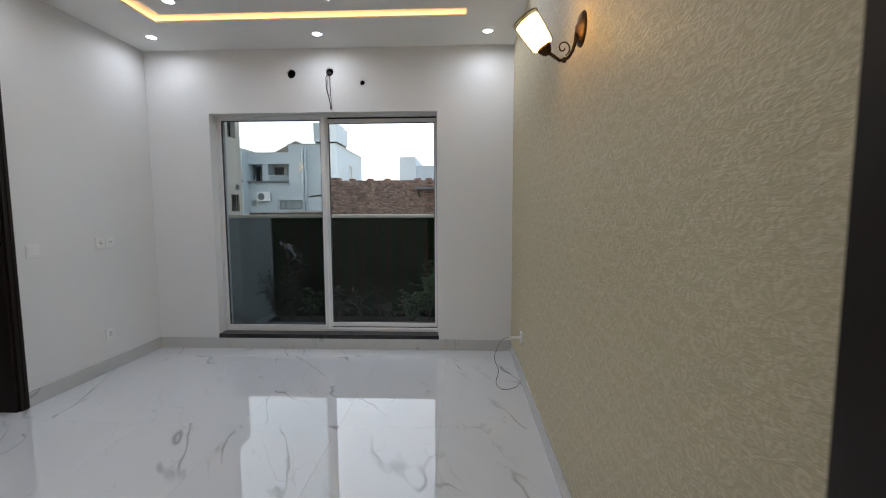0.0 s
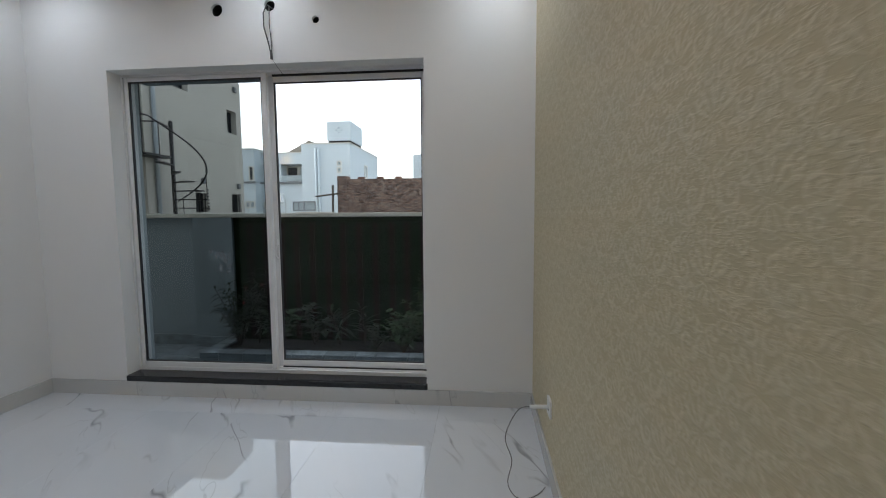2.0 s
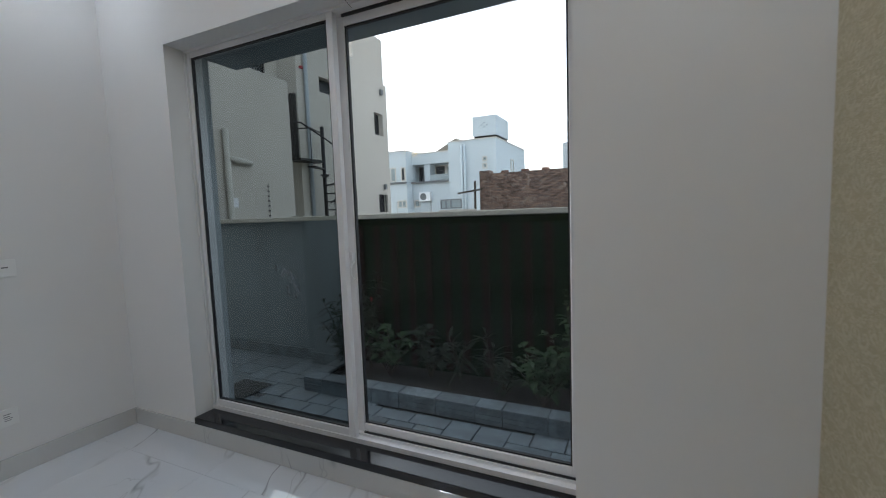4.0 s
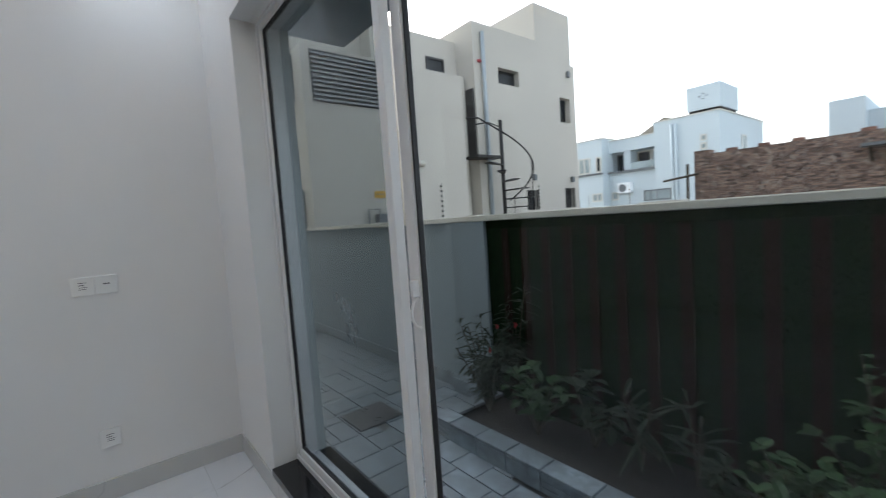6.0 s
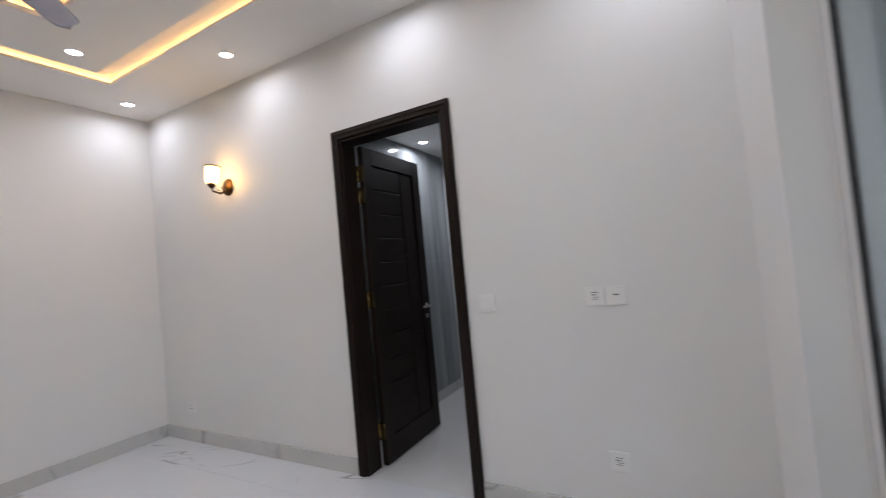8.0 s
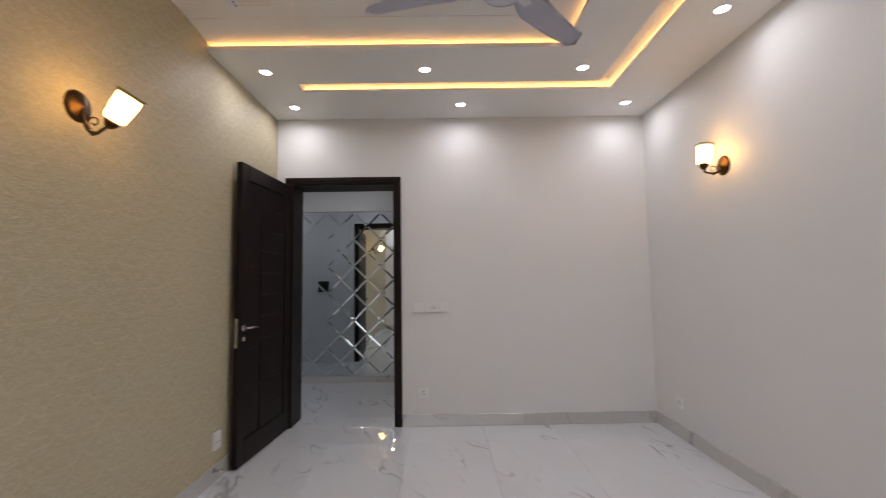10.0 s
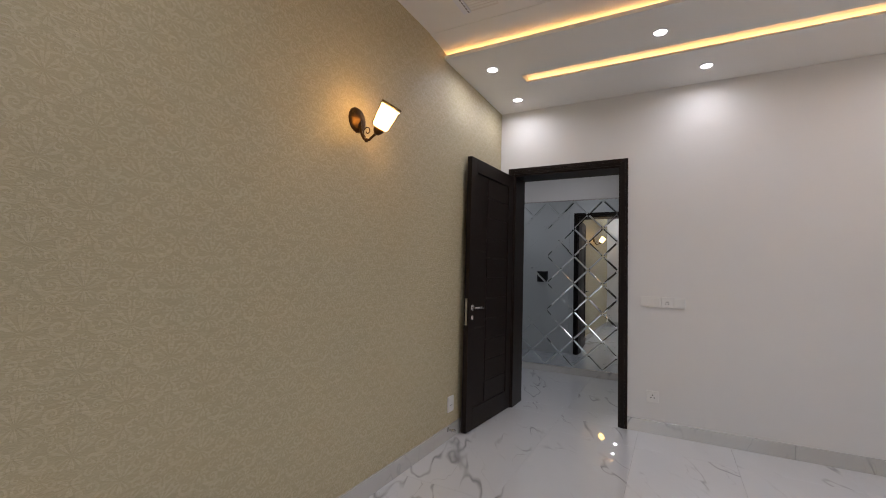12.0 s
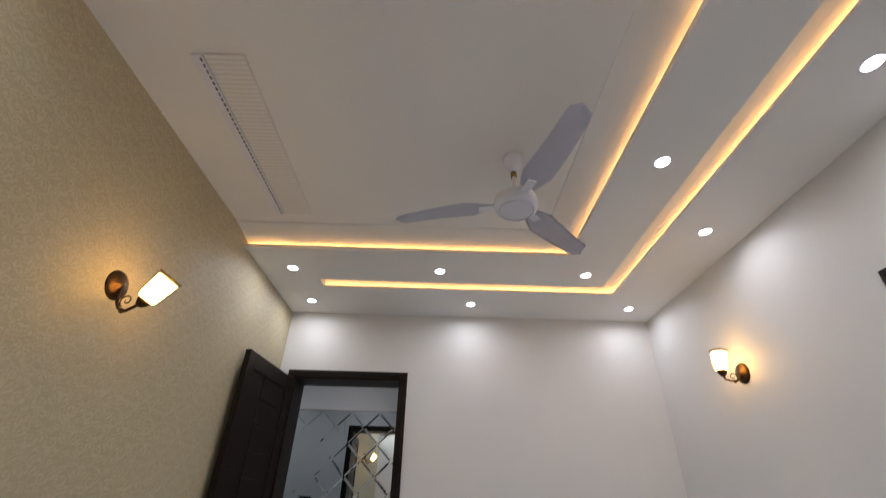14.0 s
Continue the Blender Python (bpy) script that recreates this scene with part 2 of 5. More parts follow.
WHITE = mk("white_wall_paint", (0.76, 0.755, 0.75), 0.55, var=0.02, scale=1.1, fine=140, relief=0.0004)
CEIL = mk("white_ceiling_paint", (0.83, 0.82, 0.80), 0.6, var=0.02, scale=1.0, fine=120, relief=0.0003)
PAPER = wallpaper()
FLOORM = marble("polished_white_marble", 0.014)
SKIRT = marble("marble_skirting", 0.12, 1.0, (0.56, 0.555, 0.54))
GROUT = mk("grey_tile_grout", (0.42, 0.42, 0.42), 0.8)
WOOD = mk("dark_walnut_stain", (0.016, 0.0095, 0.0075), 0.45, var=0.3, scale=5, fine=38, relief=0.0004, stretch=(6, 6, 0.5), spec=0.2)
ALU = mk("white_powder_coated_frame", (0.74, 0.74, 0.75), 0.32, var=0.04, scale=6, fine=90, relief=0.0001)
GASKET = mk("black_gasket_and_gap_shade", (0.02, 0.02, 0.022), 0.6)
GRANITE = mk("black_granite", (0.013, 0.013, 0.015), 0.12, var=0.5, scale=30, fine=200, relief=0)
GLASS = glass("window_glass", (0.84, 0.885, 0.90), 0.022)
# Fixed pane only: a darker even tint that dims the view through it.
DIMGLASS = glass("darker_window_glass", (0.60, 0.65, 0.665), 0.02)
BRASS = mk("antique_bronze", (0.10, 0.055, 0.026), 0.42, 1.0, var=0.35, scale=30, fine=120)
BRIGHT = mk("polished_brass", (0.42, 0.30, 0.12), 0.25, 1.0, var=0.2, scale=30)
CHROME = mk("brushed_steel", (0.62, 0.60, 0.58), 0.25, 1.0, var=0.08, scale=20)
PLASTIC = mk("white_switch_plastic", (0.80, 0.80, 0.79), 0.3, var=0.02, relief=0)
INK = mk("grey_print", (0.16, 0.16, 0.17), 0.6)
DARK = mk("dark_void", (0.010, 0.009, 0.009), 0.9)
WIRE = mk("dark_cable", (0.085, 0.08, 0.08), 0.5)
FANB = mk("pale_blue_grey_enamel", (0.65, 0.67, 0.77), 0.4, var=0.03, relief=0)
GRILLE = mk("cream_grille_enamel", (0.75, 0.72, 0.685), 0.5, var=0.03, relief=0)
SLOTG = mk("slot_shade_grey", (0.16, 0.15, 0.16), 0.8)
FANW = mk("white_fan_enamel", (0.78, 0.79, 0.86), 0.35, var=0.03, relief=0)
LAMP = glow("downlight_diffuser", (0.93, 0.97, 1.0), 4.0)
LEDSOFT = glow("dim_warm_led_tape", (1.0, 0.60, 0.23), LEDS * 0.68)
LED = glow("warm_led_tape", (1.0, 0.57, 0.20), LEDS)
SHADE = glow("lit_opal_glass", (1.0, 0.64, 0.23), SCONCE)
SHADEGLASS = glass("clear_shade_glass", (0.99, 0.96, 0.86))
MIRROR = mirror_mat()
TILE = mk("grey_streaked_wall_tile", (0.33, 0.35, 0.36), 0.10, var=0.35, scale=3.5, fine=14, relief=0.0001, stretch=(3.2, 3.2, 0.16))
BATHFLOOR = mk("pale_bathroom_tile", (0.6, 0.6, 0.6), 0.25, var=0.05)
TRIMW = mk("white_tile_trim", (0.82, 0.84, 0.86), 0.2)
GREYWALL = stained_wall()
SMEAR = thin_film("thin_paint_smear", (0.34, 0.36, 0.38))
OUTSIDE = mk("pale_grey_outer_render", (0.36, 0.40, 0.42), 0.75, var=0.08, scale=2, fine=30, relief=0.001)
COPING = mk("cream_coping_paint", (0.56, 0.54, 0.48), 0.7, var=0.1)
CREAM = mk("cream_render", (0.52, 0.485, 0.43), 0.8, var=0.06, scale=0.5, fine=30, relief=0.002)
WHITEH = mk("pale_blue_white_render", (0.53, 0.60, 0.64), 0.75, var=0.04, scale=0.6, fine=25, relief=0.002)
WINDARK = mk("dark_window_glass", (0.022, 0.026, 0.03), 0.3, var=0.3, scale=1.5, spec=0.2)
WINPALE = mk("pale_window_glass", (0.30, 0.36, 0.38), 0.12, var=0.25, scale=1.2)
IRON = mk("black_painted_iron", (0.022, 0.020, 0.020), 0.5, var=0.3)
LOUVRE = mk("grey_louvre_metal", (0.14, 0.15, 0.16), 0.5, var=0.12)
BRICKS = brickwork()
BRICK = mk("loose_red_brick", (0.26, 0.135, 0.10), 0.9, var=0.25, scale=9, each=0.5)
TURF = mk("dark_artificial_turf", (0.006, 0.016, 0.006), 0.95, var=0.4, scale=10, fine=220, relief=0.003, spec=0.08)
BLADE = mk("turf_blade", (0.013, 0.027, 0.009), 0.9, var=0.4, scale=8, relief=0, spec=0.1)
BATTEN = mk("dark_brown_batten", (0.021, 0.010, 0.008), 0.9, var=0.3, stretch=(5, 5, 0.5), spec=0.08)
SLATE = mk("grey_paving_stone", (0.20, 0.245, 0.28), 0.5, var=0.5, scale=7, fine=24, relief=0.002, each=0.5, spec=0.4)
JOINT = mk("dark_paving_joint", (0.025, 0.030, 0.033), 0.85)
SOIL = mk("damp_soil", (0.009, 0.007, 0.006), 0.95, var=0.4, scale=12, fine=80, relief=0.008)
EARTH = mk("dusty_ground", (0.20, 0.18, 0.15), 0.95, var=0.2, scale=0.2, fine=4)
LEAF = mk("dark_green_leaf", (0.012, 0.027, 0.013), 0.6, var=0.35, scale=14, fine=90, each=0.2, spec=0.25)
LEAF2 = mk("mid_green_leaf", (0.028, 0.070, 0.025), 0.6, var=0.35, scale=14, fine=90, each=0.2, spec=0.25)
STEM = mk("brown_stem", (0.05, 0.04, 0.028), 0.8)
PETAL = mk("red_petal", (0.35, 0.02, 0.03), 0.6)
YELLOW = mk("yellow_sign", (0.62, 0.34, 0.02), 0.6)
IRONLID = mk("grey_cast_lid", (0.045, 0.048, 0.05), 0.75, var=0.3, scale=10, spec=0.12)


# ---- building helpers ----
def slab(bm, lo, hi):
    """One box between two corners."""
    v = [bm.verts.new((x, y, z)) for x in (lo[0], hi[0]) for y in (lo[1], hi[1]) for z in (lo[2], hi[2])]
    for f in ((0, 1, 3, 2), (4, 6, 7, 5), (0, 4, 5, 1), (2, 3, 7, 6), (0, 2, 6, 4), (1, 5, 7, 3)):
        bm.faces.new([v[i] for i in f])
    return v


def boxes(*pairs):
    bm = bmesh.new()
    for lo, hi in pairs:
        slab(bm, lo, hi)
    return bm


def soft_box(lo, hi, r=0.003, seg=2):
    bm = boxes((lo, hi))
    bmesh.ops.bevel(bm, geom=bm.edges[:], offset=r, segments=seg, affect='EDGES', profile=0.5)
    return bm


def finish(bm, name, material, smooth=False):
    bmesh.ops.recalc_face_normals(bm, faces=bm.faces)
    me = bpy.data.meshes.new(name)
    bm.to_mesh(me)
    bm.free()
    me.materials.append(material)
    if smooth:
        for p in me.polygons:
            p.use_smooth = True
    return me


def part(name, bm, material, parent, label="", smooth=False):
    ob = new(name, finish(bm, name, material, smooth))
    if parent is not None:
        ob.parent = parent
    if label:
        ob["label"] = label
    return ob


def thing(name, label, category, group="", at=None):
    ob = new(name)
    ob.empty_display_size = 0.1
    if at is not None:
        ob.matrix_basis = at
    return tagged(ob, label, category, group)


def struct(name, bm, material, label, category):
    return tagged(new(name, finish(bm, name, material)), label, category, "", "structure")


def lathe(profile, seg=28, m=None):
    """A turned shape about z from (radius, height) pairs."""
    bm = bmesh.new()
    rings = []
    for r, z in profile:
        if r < 1e-5:
            rings.append([bm.verts.new((0, 0, z))])
        else:
            rings.append([bm.verts.new((r * math.cos(2 * math.pi * i / seg), r * math.sin(2 * math.pi * i / seg), z)) for i in range(seg)])
    for a, b in zip(rings, rings[1:]):
        for i in range(seg):
            j = (i + 1) % seg
            q = [a[i % len(a)], a[j % len(a)], b[j % len(b)], b[i % len(b)]]
            q = [x for k, x in enumerate(q) if x not in q[:k]]
            if len(q) > 2:
                bm.faces.new(q)
    if m is not None:
        bm.transform(m)
    return bm


def tube(points, radius, seg=8, taper=None):
    """A round bar along points."""
    bm = bmesh.new()
    pts = [Vector(p) for p in points]
    rings, side = [], None
    for i, p in enumerate(pts):
        d = (pts[min(i + 1, len(pts) - 1)] - pts[max(i - 1, 0)]).normalized()
        if side is None:
            side = d.orthogonal().normalized()
        side = (side - d * side.dot(d)).normalized()
        up = d.cross(side)
        r = radius if taper is None else radius + (taper - radius) * i / (len(pts) - 1)
        rings.append([bm.verts.new(p + r * (math.cos(2 * math.pi * k / seg) * side + math.sin(2 * math.pi * k / seg) * up)) for k in range(seg)])
    for a, b in zip(rings, rings[1:]):
        for k in range(seg):
            bm.faces.new((a[k], a[(k + 1) % seg], b[(k + 1) % seg], b[k]))
    bm.faces.new(rings[0][::-1])
    bm.faces.new(rings[-1])
    return bm


def wall_cells(axis, a, b, u0, u1, z0, z1, holes):
    """A wall between the planes a and b, across axis 'x' or 'y', with openings (u0, u1, z0, z1) through it."""
    us = sorted({u0, u1, *[h[0] for h in holes], *[h[1] for h in holes]})
    zs = sorted({z0, z1, *[h[2] for h in holes], *[h[3] for h in holes]})
    bm = bmesh.new()
    for ua, ub in zip(us, us[1:]):
        for za, zb in zip(zs, zs[1:]):
            cu, cz = (ua + ub) / 2, (za + zb) / 2
            if any(h[0] < cu < h[1] and h[2] < cz < h[3] for h in holes):
                continue
            if axis == 'y':
                slab(bm, (ua, a, za), (ub, b, zb))
            else:
                slab(bm, (a, ua, za), (b, ub, zb))
    return bm


# ---- the room: plan in metres ----
XL, XR, YB, YW, ZC, ZU = -2.642, 0.64, -0.270, 3.90, 2.695, 2.775
WX0, WX1, WZ0, WZ1 = -2.075, -0.024, 0.125, 2.147
DX0, DX1, DZ = -0.45, 0.546, 2.15
BY0, BY1, BZ = 1.83, 2.64, 2.10
TOP = 2.95
ST = 0.26
HOLES = [(-1.312, 2.481, 0.038), (-0.970, 2.492, 0.034), (-0.682, 2.397, 0.022)]

floor = struct("floor", boxes(((XL, YB, -0.14), (XR, YW, -0.008))), GROUT, "white marble tile floor polished to a mirror shine", "floor")
wall_window = struct("wall_north", wall_cells('y', YW, YW + 0.205, XL - 0.12, XR + 0.12, -0.14, TOP, [(WX0, WX1, WZ0, WZ1)] + [(x - 0.05, x + 0.05, z - 0.05, z + 0.05) for x, z, r in HOLES]), WHITE, "plain white painted wall with the wide window", "wall")
struct("wall_north_render", wall_cells('y', YW + 0.205, YW + 0.25, XL - 0.12, XR + 0.12, -0.26, TOP, [(WX0, WX1, WZ0, WZ1)]), OUTSIDE, "grey rendered outer face of the window wall", "wall")
wall_left = struct("wall_west", wall_cells('x', XL - 0.12, XL, YB, YW, -0.14, TOP, [(BY0 + 0.02, BY1 - 0.02, -0.14, BZ - 0.02)]), WHITE, "plain white painted wall with the bathroom doorway", "wall")
wall_right = struct("wall_east", boxes(((XR, YB, -0.14), (XR + 0.12, YW, TOP))), PAPER, "wall papered in cream embossed damask", "wall")
wall_back = struct("wall_south", wall_cells('y', YB - ST, YB, XL - 0.12, XR + 0.12, -0.14, TOP, [(DX0 + 0.02, DX1 - 0.02, -0.14, DZ - 0.02)]), WHITE, "plain white painted wall with the entrance doorway", "wall")


def ceiling_mesh():
    """Dropped ceiling with a U-shaped light slot and a curved cove round the raised middle, open to the papered wall."""
    bm = bmesh.new()
    t = ZC + 0.015
    sx0, sx1, sy0, sy1, sy2, sy3, sxe = -2.13, -2.00, 0.29, 0.42, 3.22, 3.35, 0.225
    rx, ry0, ry1 = -1.61, 0.885, 2.755
    us = sorted({XL, sx0, sx1, rx, sxe, XR})
    vs = sorted({YB, sy0, sy1, ry0, ry1, sy2, sy3, YW})
    for a, b in zip(us, us[1:]):
        for c, d in zip(vs, vs[1:]):
            u, v = (a + b) / 2, (c + d) / 2
            slot = (sx0 < u < sx1 and sy0 < v < sy3) or (sx0 < u < sxe and (sy0 < v < sy1 or sy2 < v < sy3))
            if slot or (u > rx and ry0 < v < ry1):
                continue
            slab(bm, (a, c, ZC), (b, d, t))
    # raised roof of the whole, and the sides that close the slot
    slab(bm, (XL, YB, ZU), (XR, YW, ZU + 0.05))
    g = 0.055
    for lo, hi in (((sx0 - g - 0.01, sy0 - g - 0.01, t), (sx0 - g, sy3 + g + 0.01, ZU)),
                   ((sx1, sy1, t), (sx1 + 0.01, sy2, ZU)),
                   ((sx0 - g, sy0 - g - 0.01, t), (sxe, sy0 - g, ZU)), ((sx1 + 0.01, sy1, t), (sxe, sy1 + 0.01, ZU)),
                   ((sx0 - g, sy3 + g, t), (sxe, sy3 + g + 0.01, ZU)), ((sx1 + 0.01, sy2 - 0.01, t), (sxe, sy2, ZU)),
                   ((sxe, sy0 - g, t), (sxe + 0.01, sy1, ZU)), ((sxe, sy2, t), (sxe + 0.01, sy3 + g, ZU)),
                   ((rx - 0.012, ry0 - 0.012, t), (rx, ry1 + 0.012, t + 0.012)),
                   ((rx, ry0 - 0.012, t), (XR, ry0, t + 0.012)), ((rx, ry1, t), (XR, ry1 + 0.012, t + 0.012))):
        slab(bm, lo, hi)
    # curved lining of the slot, from the tape ledge up and over to the inner edge
    arc = [(0.05 - 0.178 * (1 - math.cos(k * 0.1125)) / (1 - math.cos(0.9)), t + 0.001 + (ZU - 0.004 - t) * math.sin(k * 0.1125) / math.sin(0.9)) for k in range(9)]
    rows = []
    for d, z in arc:
        rows.append([bm.verts.new(p) for p in ((sxe, sy0 - d, z), (sx0 - d, sy0 - d, z), (sx0 - d, sy3 + d, z), (sxe, sy3 + d, z))])
    for a, b in zip(rows, rows[1:]):
        for k in range(3):
            bm.faces.new((a[k], a[k + 1], b[k + 1], b[k]))
    # the curved cove, swept along three sides with mitred corners
    prof = [(0.085 - 0.285 * (1 - math.cos(k * 0.09)) / (1 - math.cos(0.9)), t + (ZU - 0.004 - t) * math.sin(k * 0.09) / math.sin(0.9)) for k in range(11)]
    prof.append((-0.202, ZU - 0.001))
    rows = []
    for d, z in prof:
        rows.append([bm.verts.new(p) for p in ((XR, ry0 - d, z), (rx - d, ry0 - d, z), (rx - d, ry1 + d, z), (XR, ry1 + d, z))])
    for a, b in zip(rows, rows[1:]):
        for k in range(3):
            bm.faces.new((a[k], a[k + 1], b[k + 1], b[k]))
    return bm


ceiling = struct("ceiling", ceiling_mesh(), CEIL, "white dropped ceiling with curved light coves", "ceiling")


# ---- warm light tape lying in the coves ----
def tape(name, pts, material):
    ob = thing(name, "warm yellow light tape hidden in the ceiling cove", "light strip", "cove light strips")
    for a, b in zip(pts, pts[1:]):
        lo = (min(a[0], b[0]) - 0.006, min(a[1], b[1]) - 0.006, ZC + 0.0155)
        hi = (max(a[0], b[0]) + 0.006, max(a[1], b[1]) + 0.006, ZC + 0.020)
        part("tape", boxes((lo, hi)), material, ob)


tape("led_strip", [(0.63, 0.845), (-1.65, 0.845), (-1.65, 2.795), (0.63, 2.795)], LED)
tape("led_strip", [(0.21, 0.262), (-2.158, 0.262), (-2.158, 3.378), (0.21, 3.378)], LEDSOFT)


# ---- downlights ----
def downlight(x, y, z, power=1.0, first=[]):
    at = pose(x, y, z)
    if first:
        ob = copy_thing(first[0], at)
    else:
        ob = thing("downlight", "round white recessed ceiling downlight, lit", "ceiling light", "ceiling downlights", at)
        part("trim_ring", lathe([(0.034, 0.0), (0.036, -0.004), (0.045, -0.003), (0.047, 0.0)]), FANW, ob, smooth=True)
        part("diffuser", lathe([(0.0, -0.003), (0.034, -0.0025), (0.034, 0.0)]), LAMP, ob, "glowing white diffuser")
        first.append(ob)
    lamp = new("downlight_lamp", bpy.data.lights.new("downlight_lamp", 'AREA'))
    lamp.data.energy, lamp.data.color = DOWN * power, (0.76, 0.88, 1.0)
    lamp.data.shape, lamp.data.size, lamp.data.spread = 'DISK', 0.066, radians(168)
    lamp.matrix_basis = pose(x, y, z - 0.005)
    return ob


for p in ((-2.365, 0.02), (-0.99, 0.02), (0.395, 0.0), (-2.365, 1.24), (-2.365, 2.42), (-2.345, 3.60), (-0.975, 3.605), (0.395, 3.612),
          (-1.81, 0.615), (-0.715, 0.612), (0.39, 0.60), (-1.818, 1.845), (-1.80, 3.03), (-0.715, 3.03), (0.39, 3.03)):
    downlight(p[0], p[1], ZC)


# ---- window ----
def sash(win, name, x0, x1, z0, z1, y, wl, wr, wb, wt, depth=0.034, pane=None):
    fr = bmesh.new()
    for lo, hi in (((x0, y, z0), (x0 + wl, y + depth, z1)), ((x1 - wr, y, z0), (x1, y + depth, z1)),
                   ((x0 + wl, y, z0), (x1 - wr, y + depth, z0 + wb)), ((x0 + wl, y, z1 - wt), (x1 - wr, y + depth, z1))):
        slab(fr, lo, hi)
    bmesh.ops.bevel(fr, geom=fr.edges[:], offset=0.003, segments=1, affect='EDGES')
    s = part(name, fr, ALU, win)
    gk = bmesh.new()
    g = 0.007
    a0, a1, b0, b1, ym = x0 + wl, x1 - wr, z0 + wb, z1 - wt, y + depth / 2
    for lo, hi in (((a0, ym - 0.008, b0), (a0 + g, ym + 0.008, b1)), ((a1 - g, ym - 0.008, b0), (a1, ym + 0.008, b1)),
                   ((a0 + g, ym - 0.008, b0), (a1 - g, ym + 0.008, b0 + g)), ((a0 + g, ym - 0.008, b1 - g), (a1 - g, ym + 0.008, b1))):
        slab(gk, lo, hi)
    part("gasket", gk, GASKET, s)
    p = part("pane", boxes(((a0 + 0.002, ym - 0.003, b0 + 0.002), (a1 - 0.002, ym + 0.003, b1 - 0.002))), pane or GLASS, s, "clear greenish window glass")
    p.visible_shadow = False
    return s


win = tagged(new("window_1"), "wide white aluminium sliding window with two clear panes", "window", "", "structure")
F0, F1 = YW + 0.105, YW + 0.205
of = bmesh.new()
w = 0.013
zb = WZ0 + 0.012
for lo, hi in (((WX0, F0, zb), (WX0 + w, F1, WZ1)), ((WX1 - w, F0, zb), (WX1, F1, WZ1)),
               ((WX0 + w, F0, WZ1 - w), (WX1 - w, F1, WZ1)), ((WX0 + w, F0, zb), (WX1 - w, F1, zb + 0.010)),
               ((WX0 + w, F0, zb + 0.010), (WX1 - w, F0 + 0.006, zb + 0.024)), ((WX0 + w, F0 + 0.052, zb + 0.010), (WX1 - w, F0 + 0.058, zb + 0.022))):
    slab(of, lo, hi)
part("window_frame", of, ALU, win)
# Black strips drawn in for the shaded gaps between frame and sliding sash.
part("brush_seal", boxes(((-1.05, F0 + 0.052, WZ1 - w - 0.012), (WX1 - w, F0 + 0.062, WZ1 - w)), ((-1.05, F0 + 0.0585, zb + 0.010), (WX1 - w, F0 + 0.0655, zb + 0.030)),
                         ((WX1 - w - 0.006, F0 + 0.052, zb + 0.03), (WX1 - w, F0 + 0.062, WZ1 - w - 0.012))), GASKET, win, "black strips for the shaded gaps along the sliding track")
fixed = sash(win, "fixed_sash", WX0 + w, -1.068, zb + 0.011, WZ1 - w, F0 + 0.010, 0.025, 0.037, 0.046, 0.026, 0.032, DIMGLASS)
sl = sash(win, "sliding_sash", -1.100, WX1 - w, zb + 0.022, WZ1 - w - 0.006, F0 + 0.066, 0.050, 0.024, 0.046, 0.040, 0.032)
part("latch", soft_box((-1.066, F0 + 0.042, 1.010), (-1.053, F0 + 0.066, 1.058), 0.003), ALU, sl)
part("handle", tube([(-1.060, F0 + 0.066, 1.004), (-1.064, F0 + 0.050, 0.996), (-1.068, F0 + 0.044, 0.97), (-1.067, F0 + 0.044, 0.945), (-1.062, F0 + 0.052, 0.925), (-1.056, F0 + 0.066, 0.918)], 0.0042), ALU, sl, "white curved pull handle", True)
part("window_sill", soft_box((WX0 - 0.0, YW - 0.012, 0.098), (WX1 + 0.006, F0 + 0.012, 0.136), 0.003), GRANITE, win, "black granite sill")
part("outer_sill", boxes(((WX0, F1, 0.06), (WX1, YW + 0.275, 0.129))), GRANITE, win)


random.seed(17)
smear = bmesh.new()
for k in range(26):
    q = k / 25
    cx, cz = -1.425 + 0.085 * (q - 0.5) + random.gauss(0, 0.028), 0.975 - 0.13 * q + random.gauss(0, 0.014)
    r0 = random.uniform(0.006, 0.019)
    ring = [smear.verts.new((cx + r0 * random.uniform(0.5, 1.3) * math.cos(a * 0.7854), F0 + 0.0218, cz + 1.2 * r0 * random.uniform(0.5, 1.3) * math.sin(a * 0.7854))) for a in range(8)]
    smear.faces.new(ring)
bmesh.ops.solidify(smear, geom=smear.faces[:], thickness=0.0004)
part("paint_smear", smear, SMEAR, fixed, "pale paint smear left on the glass")


# ---- skirting ----
skirt = tagged(new("baseboard"), "grey veined marble skirting along the walls", "skirting", "", "structure")
S = 0.011


def skirt_run(lo, hi):
    part("skirting_piece", soft_box(lo, hi, 0.0015, 1), SKIRT, skirt)


for a, b in ((XL + S, -1.43), (-1.43, -0.23), (-0.23, XR - S)):
    skirt_run((a, YW - S, 0), (b - 0.001, YW, 0.098))
for a, b in ((YB, 0.55), (0.55, BY0 - 0.002), (BY1 + 0.002, YW)):
    skirt_run((XL, a, 0), (XL + S, b - 0.001, 0.098))
for a, b in ((YB, 0.9), (0.9, 2.1), (2.1, 3.3), (3.3, YW)):
    skirt_run((XR - S, a, 0), (XR, b - 0.001, 0.098))
for a, b in ((XL + S, -1.5), (-1.5, DX0 - 0.002)):
    skirt_run((a, YB, 0), (b - 0.001, YB + S, 0.098))


